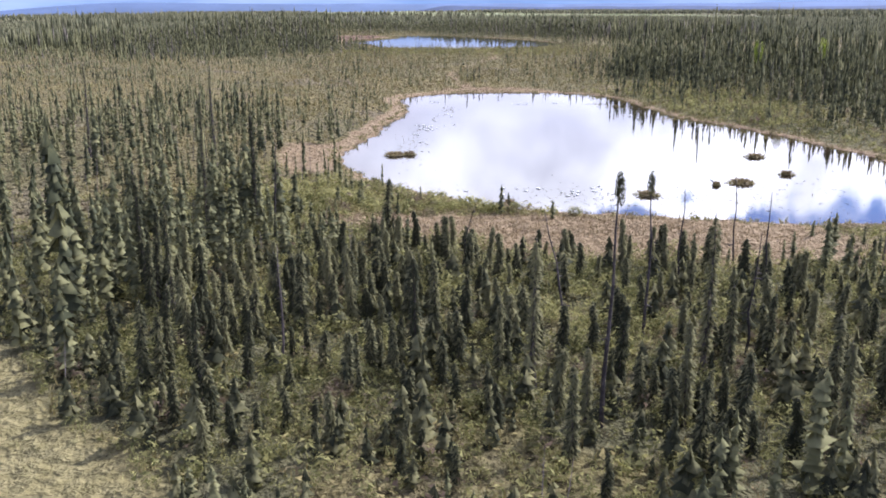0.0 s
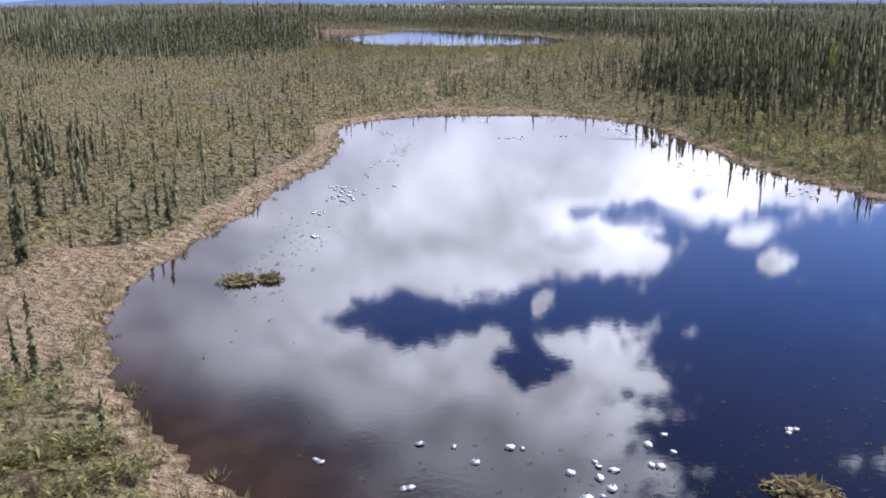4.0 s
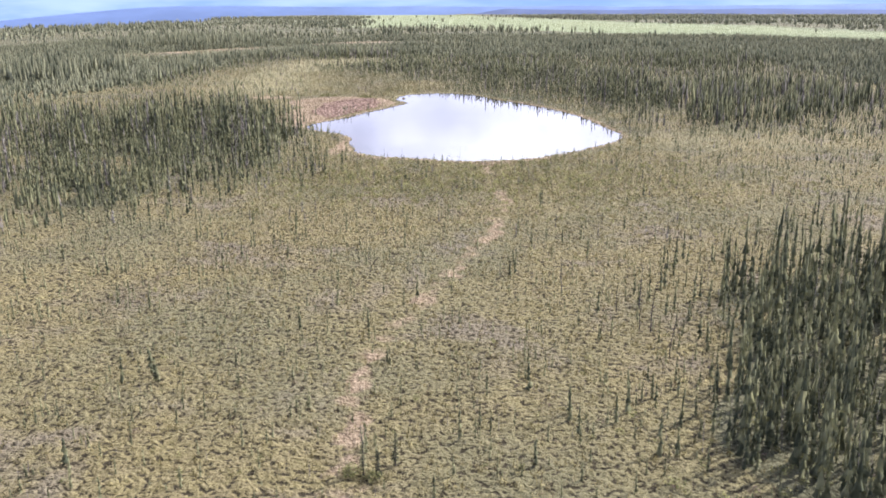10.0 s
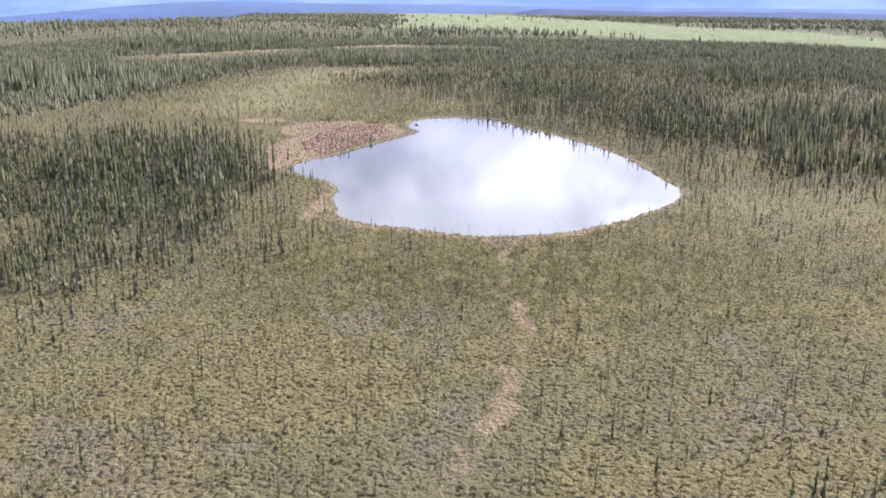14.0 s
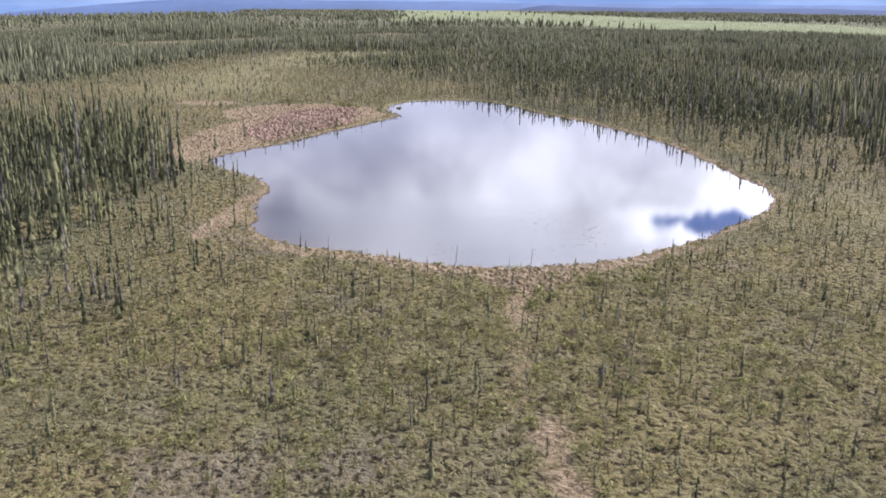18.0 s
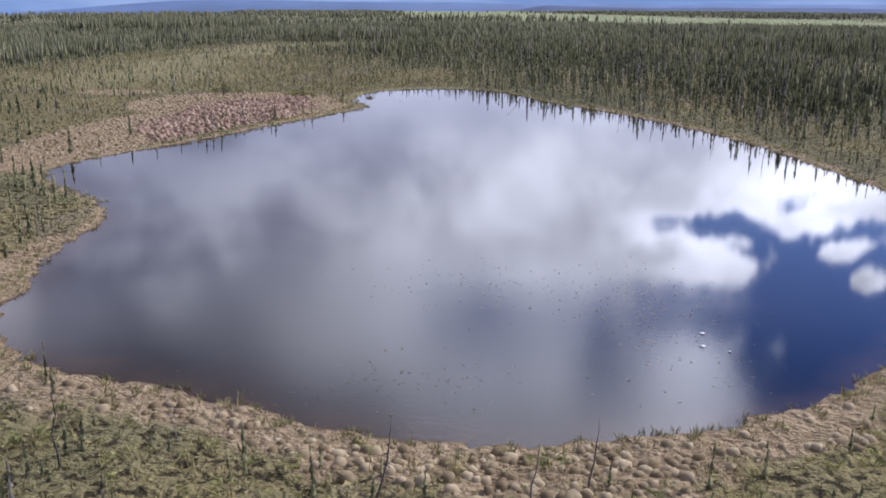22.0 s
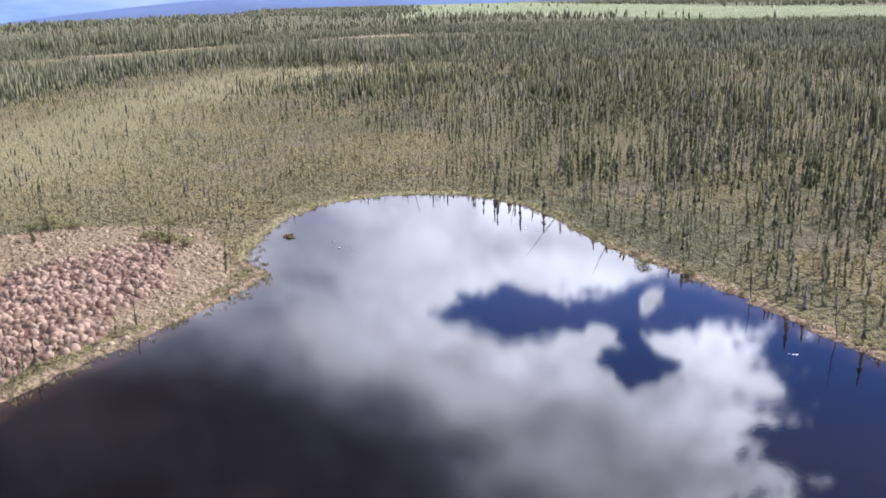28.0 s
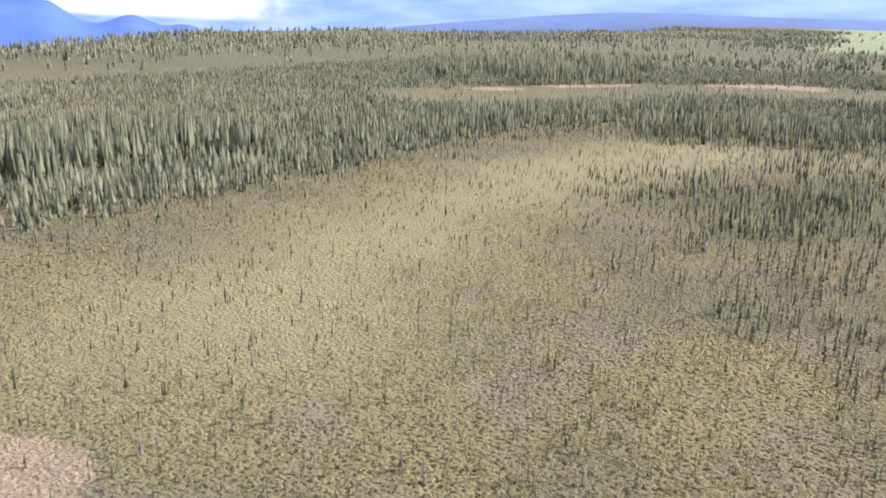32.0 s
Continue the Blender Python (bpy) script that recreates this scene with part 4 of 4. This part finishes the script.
def build_single_trees():
    rng = np.random.RandomState(21)
    rows = [(5.4, 25.4, 8.4, 0.0, True), (8.6, 33.3, 6.9, 0.03, True), (5.4, 33.3, 5.4, -0.18, False), (11.8, 39.4, 5.0, 0.0, False), (14.5, 36, 5.6, 0.03, False), (-6, 31, 5.0, 0.03, False),
            (12, 31, 5.2, 0.04, False), (16, 44, 5.2, -0.05, False), (-9, 47, 6.5, 0.02, False), (24, 44, 6.0, 0.05, False), (1.5, 43.5, 3.2, 0.1, False), (-16, 60, 5.5, 0.02, False),
            (32.6, 194.6, 5.6, 0.02, False), (31.6, 195.6, 4.4, -0.03, False), (24.2, 208, 4.6, 0.0, False), (32.7, 202.5, 5.0, 0.03, False), (29.9, 201.4, 3.6, 0.0, False), (33.4, 188.0, 4.8, 0.05, False)]
    for x, y, h, lean, broom in rows:
        snag_thing(rng, h, x, y, height_at(x, y) - 0.05, (lean, 0.02), broom,
                   label="tall dead spruce with a dense broom of needles on top" if broom else "dead grey spruce snag with bare broken limbs")
    # thin dead stems along the second pond's near bank and on its far shore
    for k in range(46):
        x = rng.uniform(-22, 46)
        y = rng.uniform(262, 300)
        if shore_distance(np.array([x]), np.array([y]))[0] < 1.5:
            continue
        snag_thing(rng, rng.uniform(1.8, 3.9), x, y, height_at(x, y) - 0.05, tuple(rng.normal(0, 0.07, 2)), False, 7, "thin dead spruce stem standing in the bog")
    for x, y, h, lx, ly in ((11.5, 453, 4.5, -0.75, -0.55), (16.8, 440.5, 3.2, -0.5, -0.2), (28.5, 423.5, 3.4, -0.15, -0.1), (33, 414.5, 3.8, -0.2, -0.1),
                            (-8, 464.8, 2.6, 0.25, -0.2), (6, 459, 2.8, -0.2, -0.1), (40, 400, 4.0, -0.1, 0), (44.5, 389, 4.4, -0.1, 0)):
        snag_thing(rng, h, x, y, height_at(x, y) - 0.05, (lx, ly), False, 12, "dead spruce leaning out over the pond from its bank")
    # the lone spruces and the bush on the causeway
    for x, y, h in ((6.3, 164.7, 4.2), (7.6, 164.2, 2.6), (8.6, 166, 2.9)):
        ob = spruce_thing(rng, h, 0.8, 18, "lone slim spruce beside a green willow bush")
        ob.matrix_basis = pose(x, y, height_at(x, y) - 0.05)
    for x, y, h in ((10.0, 29.8, 6.2), (3.6, 28.6, 5.6), (-0.7, 29.7, 4.6), (-16.7, 65.5, 9.2), (-31.6, 78.8, 8.4), (-2.6, 48.6, 3.7), (46, 150, 12.5)):
        ob = spruce_thing(rng, h, 0.8, 56, "tall dark spruce standing over its neighbours")
        ob.matrix_basis = pose(x, y, height_at(x, y) - 0.05)
    for x, y, h in ((-49, 442, 3.0), (-48, 441, 2.4), (-31.4, 437, 2.2), (-33, 439, 1.8), (-47, 436, 2.0), (84, 205, 7.5)):
        ob = spruce_thing(rng, h, 0.9, 16, "slim spruce at the edge of the sandy flat" if y > 300 else "tall spruce rising over the dark stand")
        ob.matrix_basis = pose(x, y, height_at(x, y) - 0.05)
    for x, y in ((64, 173), (77, 174)):
        root = tagged(new("aspen_tree"), "yellow-green aspen between dark spruces", "aspen tree", group="aspens")
        v, t = pole(stem_points(rng, 6.5, 0.1), [0.11, 0.1, 0.085, 0.07, 0.05, 0.025])
        for _ in range(12):
            z, a = rng.uniform(2.5, 6), rng.uniform(0, 6.28)
            twig(v, t, (0, 0, z), (1.0 * math.cos(a), 1.0 * math.sin(a), z + 0.6), 0.03)
        part("trunk", solid("trunk", v, t, BARK), root)
        lv, lt = leaf_ball(rng, 900, 0.035)
        part("crown", solid("crown", lv * np.array([2.6, 2.6, 5.2]) + np.array([0, 0, 2.4]), lt, ASPEN), root)
        root.matrix_basis = pose(x, y, height_at(x, y) - 0.1)


def bush_thing(rng, x, y, w, h, label, material=None, group="willow bushes"):
    root = tagged(new("willow_bush"), label, "bush", group=group)
    v, t = [], []
    for _ in range(9):
        a = rng.uniform(0, 6.28)
        twig(v, t, (0, 0, -0.15), (0.36 * w * math.cos(a), 0.36 * w * math.sin(a), h * rng.uniform(0.5, 0.85)), 0.02)
    part("stems", solid("stems", v, t, BARK), root)
    lv, lt = leaf_ball(rng, 420, 0.04)
    part("foliage", solid("foliage", lv * np.array([w, w, h]), lt, material or WILLOW), root)
    root.matrix_basis = pose(x, y, height_at(x, y) - 0.03, 0, 0, rng.uniform(0, 360))


def build_bushes():
    rng = np.random.RandomState(31)
    for x, y, w, h in ((5.4, 164.6, 2.2, 1.1), (7.2, 164.0, 1.8, 0.9), (-48.6, 442, 3.4, 1.9), (-50.5, 441, 2.6, 1.4), (-31.4, 437, 3.4, 1.4), (-33.6, 438.5, 2.8, 1.2), (-29, 436, 2.6, 1.1), (-35.5, 440, 2.2, 1.0), (-46, 443, 2.4, 1.1),
                       (22, 297, 2.6, 1.1), (27, 299, 2.2, 0.9), (-2, 61, 1.8, 0.8), (2, 59.5, 1.6, 0.7), (5.5, 57.6, 1.8, 0.8), (-4.5, 66, 1.7, 0.8), (9.5, 56.8, 1.5, 0.7),
                       (20, 433, 2.2, 1.0), (24, 430, 1.8, 0.9)):
        bush_thing(rng, x, y, w, h, "low green willow bush on the bog")
    # islets of sedge standing in the water
    for x, y, w in ((-3.8, 82.7, 2.6), (-2.4, 83.0, 1.6), (16.2, 64.0, 2.4), (24.9, 68.5, 2.8), (22.6, 67.6, 1.0), (30.5, 81, 2.4), (26.1, 124.5, 0.8), (-19.2, 442, 1.9), (5.5, 61.2, 1.2), (30, 72, 1.6)):
        w *= 0.78
        root = tagged(new("sedge_islet"), "small islet of brown sedge standing in the water", "islet", group="sedge islets")
        v, t = tuft_shape(rng, 260, 20, 0.06)
        part("mound", solid("mound", v * np.array([w, w * 0.7, 0.42]), t, HEATH), root)
        w *= 0.68
        g, q = grass_shape(rng, 110)
        part("sedge", solid("sedge", g * np.array([w, w * 0.7, 0.32]) + np.array([0, 0, 0.1]), q, SEDGE), root)
        root.matrix_basis = pose(x, y, -0.02, 0, 0, rng.uniform(-25, 25))


def pad_mesh(rng):
    v = [(0, 0, 0.012)]
    for k in range(11):
        a = 0.25 + (2 * math.pi - 0.5) * k / 10
        r = rng.uniform(0.85, 1.1)
        v.append((r * math.cos(a), r * math.sin(a), 0.012 + rng.uniform(0, 0.05)))
    n = len(v)
    v += [(p[0], p[1], p[2] - 0.02) for p in v]
    t = [(0, k, k + 1) for k in range(1, 11)] + [(n, n + k + 1, n + k) for k in range(1, 11)]
    for k in range(1, 11):
        t += [(k, n + k, n + k + 1), (k, n + k + 1, k + 1)]
    return solid("lily_pad", v, t, PAD)


def build_pads():
    rng = np.random.RandomState(41)
    meshes = [pad_mesh(rng) for _ in range(5)]
    groups = [(-0.8, 101.5, 0.9, 2.2, 16), (-2, 96.8, 0.4, 0.6, 5), (-0.4, 104.5, 1.6, 1.4, 8), (-1.4, 91, 0.4, 0.3, 3), (0.4, 110.5, 0.7, 2.0, 6), (1.2, 115.5, 0.6, 1.6, 5), (0, 131, 0.6, 1.5, 7),
              (31.6, 102, 1.0, 1.4, 9), (26.3, 113.5, 0.8, 2.2, 6), (27, 109.7, 0.3, 0.3, 2), (24.6, 133, 1.6, 3.0, 17), (12.7, 128.4, 1.4, 0.7, 9), (18.2, 129.7, 1.3, 0.6, 5), (10.7, 141, 0.8, 0.4, 4),
              (2.6, 65.7, 0.3, 0.2, 2), (5.2, 64.2, 0.4, 0.3, 2), (7.6, 66.2, 1.2, 0.7, 6), (10.8, 64.6, 0.8, 1.2, 9), (12.8, 66.4, 0.7, 0.9, 5), (17.3, 67.6, 0.4, 0.2, 3), (22.8, 70.5, 0.6, 1.0, 4),
              (24, 316, 2, 2, 3), (28.7, 411, 0.8, 0.6, 3), (-12, 437, 3.0, 2.5, 3), (9, 447, 2, 2, 2)]
    for cx, cy, sx, sy, n in groups:
        for _ in range(n):
            x, y = rng.normal(cx, sx * 0.6), rng.normal(cy, sy * 0.6)
            ob = new("lily_pad", meshes[rng.randint(5)])
            tagged(ob, "pale curled lily pad floating on the dark water", "lily pad", group="floating lily pads")
            s = rng.uniform(0.09, 0.2)
            ob.matrix_basis = pose(x, y, 0.004, 0, 0, rng.uniform(0, 360))
            ob.scale = (s, s * rng.uniform(0.6, 1), 1)


# ---- ground cover ----
def build_cover():
    rng = np.random.RandomState(51)
    tufts = [tuft_shape(rng, 9 + k % 4, 2 + k % 2, 0.105) for k in range(14)]
    bushes = [leaf_ball(rng, 40, 0.085) for _ in range(10)]
    grass = [grass_shape(rng) for _ in range(6)]
    fine_bushes = [leaf_ball(rng, 66, 0.052) for _ in range(8)]
    domes = [mound_shape(rng) for _ in range(8)]
    n = 62000
    x, y = rng.uniform(-30, 58, n), rng.uniform(14, 480, n)
    out = rng.rand(n) < 0.36
    x[out], y[out] = rng.uniform(-135, 115, out.sum()), rng.uniform(14, 690, out.sum())
    turned = (rng.rand(n) < 0.25) & ~out
    y[turned] = rng.uniform(430, 600, turned.sum())
    x[turned] = 14 - (y[turned] - 400) * 0.5 + rng.uniform(-60, 60, turned.sum())
    off = np.abs(x - 14 + np.maximum(y - 400, 0) * 0.5)
    d = shore_distance(x, y)
    zz = zones(x, y, d)
    z = ground_height(x, y, d)
    land = d > 0.35
    sandy = zz["sand"] + 0.5 * (rng.rand(len(x)) - 0.5)
    peat = land & (zz["peat"] > 0.4)
    straw = land & (zz["straw"] > 0.5) & ~peat
    tan = land & (sandy > 0.45) & ~peat & ~straw & ((d < 20) | (rng.rand(len(x)) < 0.65))
    path = land & (sandy > 0.45) & ~tan
    rest = land & ~peat & ~tan & ~straw & ~path
    dens, high = tree_density(x, y, d)
    woody = rest & (((y < 62) & (np.abs(x - 2) < 4 + 0.62 * y) & (rng.rand(len(x)) < 0.55)) | (rng.rand(len(x)) < 0.025))
    heath = rest & ~woody & ~((dens > 0.28) & (y > 70) & (rng.rand(len(x)) < 0.65))
    size = (0.45 + 0.45 * rng.rand(len(x)) ** 1.5) * (1 + np.clip((off - 44) / 80, 0, 0.5))
    tagged(scatter("heath_hummocks", tufts, x[heath], y[heath], z[heath] - 0.05, 1.1 * size[heath], 0.75 * size[heath] * rng.uniform(0.5, 1.5, heath.sum()), HEATH, rng),
           "olive and tan heath hummocks covering the bog", "heath", kind="stuff")
    tagged(scatter("low_shrubs", bushes, x[woody], y[woody], z[woody] - 0.1, 1.15 * size[woody], 0.9 * size[woody], WILLOW, rng), "low green shrubs between the spruces", "shrubs", kind="stuff")
    tagged(scatter("straw_tussocks", tufts, x[straw], y[straw], z[straw] - 0.05, 0.8 * size[straw], 0.36 * size[straw], YELLOWGRASS, rng), "straw-yellow sedge tussocks", "sedge", kind="stuff")
    tagged(scatter("dry_tussocks", tufts, x[tan], y[tan], z[tan] - 0.08, 0.8 * size[tan], 0.30 * size[tan], SEDGE, rng), "tan dry sedge tussocks along shore and trail", "sedge", kind="stuff")
    for cx, cy, rx, ry, n, share, label in ((3, 37, 20, 12, 8500, 0.72, "olive shrubs and hummocks under the first spruces"), (-9, 60, 4.5, 5, 1100, 0.75, "green shrubs on the bank of the first pond"), (4, 59, 7, 1.6, 500, 0.6, "low shrubs along the rim of the first pond"), (41, 122, 7, 22, 4600, 0.45, "shrubs on the east bank of the first pond"), (12, 280, 30, 15, 7000, 0.38, "shrubs and hummocks on the second pond's near bank")):
        px, py = rng.normal(cx, rx, n), rng.normal(cy, ry, n)
        pd = shore_distance(px, py)
        zz = zones(px, py, pd)
        ok = (pd > 1.2) & (zz["sand"] < 0.4 + 0.35 * rng.rand(n)) & (zz["straw"] < 0.5)
        px, py, pd = px[ok], py[ok], pd[ok]
        pz, leafy_one, s = ground_height(px, py, pd), rng.rand(len(px)) < share, 0.45 + 0.8 * rng.rand(len(px)) ** 1.8
        for pick, shapes, wide, high, material, name in ((leafy_one, fine_bushes if cy < 50 else bushes, 1.15, 0.95 if cy < 50 else 0.85, WILLOW, "low_shrubs"), (~leafy_one, tufts, 0.8, 0.5, HEATH, "heath_hummocks")):
            tagged(scatter(name, shapes, px[pick], py[pick], pz[pick] - 0.08, wide * s[pick], high * s[pick], material, rng), label, "shrubs" if name == "low_shrubs" else "heath", kind="stuff")
    # lumpy dry sedge on the bare rims and flats
    spots = ((6, 52, 13, 5.5, 7500), (-13, 79, 4, 6, 700), (9, 149.5, 7, 3, 900), (15, 298, 6, 4, 900), (-42, 428, 10, 10, 2600), (-23, 322, 3, 9, 600), (-44, 385, 6, 18, 900))
    px = np.concatenate([rng.normal(a, c, k) for a, b, c, e, k in spots])
    py = np.concatenate([rng.normal(b, e, k) for a, b, c, e, k in spots])
    pd = shore_distance(px, py)
    zz = zones(px, py, pd)
    ok = (pd > 0.5) & (zz["sand"] > 0.35) & (zz["peat"] < 0.5)
    px, py, pd = px[ok], py[ok], pd[ok]
    s = rng.uniform(0.3, 0.7, len(px))
    tagged(scatter("dry_tussocks", tufts, px, py, ground_height(px, py, pd) - 0.06, s, 0.42 * s * rng.uniform(0.6, 1.4, len(px)), SEDGE, rng), "lumpy tan sedge on the bare rims of the ponds", "sedge", kind="stuff")
    # peat hummocks on the flat by the second pond
    n = 4600
    px, py = rng.uniform(-48, -20, n), rng.uniform(376, 436, n)
    pd = shore_distance(px, py)
    ok = (zones(px, py, pd)["peat"] > 0.35) & (pd > 0.6)
    px, py, pd = px[ok], py[ok], pd[ok]
    s = rng.uniform(0.42, 0.95, len(px))
    tagged(scatter("peat_hummocks", domes, px, py, ground_height(px, py, pd) - 0.05, s, 0.72 * s, PEAT, rng, smooth=True), "rounded pink-brown peat moss hummocks", "peat moss", kind="stuff")
    px = np.concatenate([rng.uniform(-58, -16, 3000), rng.normal(12, 16, 1500)])
    py = np.concatenate([rng.uniform(365, 446, 3000), rng.normal(300, 4, 1500)])
    pd = shore_distance(px, py)
    zz = zones(px, py, pd)
    ok = (zz["sand"] > 0.45) & (zz["peat"] < 0.5) & (pd > 0.8)
    px, py, pd = px[ok], py[ok], pd[ok]
    s = rng.uniform(0.3, 0.75, len(px))
    tagged(scatter("moss_hummocks", domes, px, py, ground_height(px, py, pd) - 0.06, s, 0.6 * s, SEDGE, rng, smooth=True), "rounded tan moss hummocks on the bare rims and flats", "moss", kind="stuff")
    # sedge along the waterline
    n = 60000
    px, py = rng.uniform(-52, 56, n), rng.uniform(48, 472, n)
    pd = shore_distance(px, py)
    ok = (np.abs(pd - 0.4) < 0.75 + 1.1 * (py > 376) * (py < 438) * (px < 12))
    px, py, pd = px[ok][:11000], py[ok][:11000], pd[ok][:11000]
    s = rng.uniform(0.35, 0.8, len(px))
    tagged(scatter("shore_sedge", grass, px, py, np.maximum(ground_height(px, py, pd), -0.05) - 0.02, s, rng.uniform(0.2, 0.42, len(px)), YELLOWGRASS, rng), "yellow sedge fringe at the waterline", "sedge", kind="stuff")
    # thin stems standing in shallow water
    spots = ((12, 325, 5, 3.5, 200), (21, 318, 2.5, 6, 220), (7, 309, 4, 2, 100), (15, 62.5, 6, 2.5, 520), (24, 66, 6, 4, 300), (-2.5, 88, 1.2, 6, 140), (26, 124.5, 1.2, 1.0, 120), (24.2, 128, 1.2, 0.4, 90), (29.6, 110, 0.8, 0.7, 90), (2.2, 121, 0.5, 2.4, 90))
    px = np.concatenate([rng.normal(a, c, k) for a, b, c, e, k in spots])
    py = np.concatenate([rng.normal(b, e, k) for a, b, c, e, k in spots])
    ok = shore_distance(px, py) < -0.3
    px, py = px[ok], py[ok]
    tagged(scatter("water_reeds", grass, px, py, np.full(len(px), -0.02), rng.uniform(0.10, 0.22, len(px)), rng.uniform(0.03, 0.10, len(px)), HEATH, rng), "sparse water plants breaking the pond's surface", "reeds", kind="stuff")


build_trees()
build_single_trees()
build_bushes()
build_pads()
build_cover()
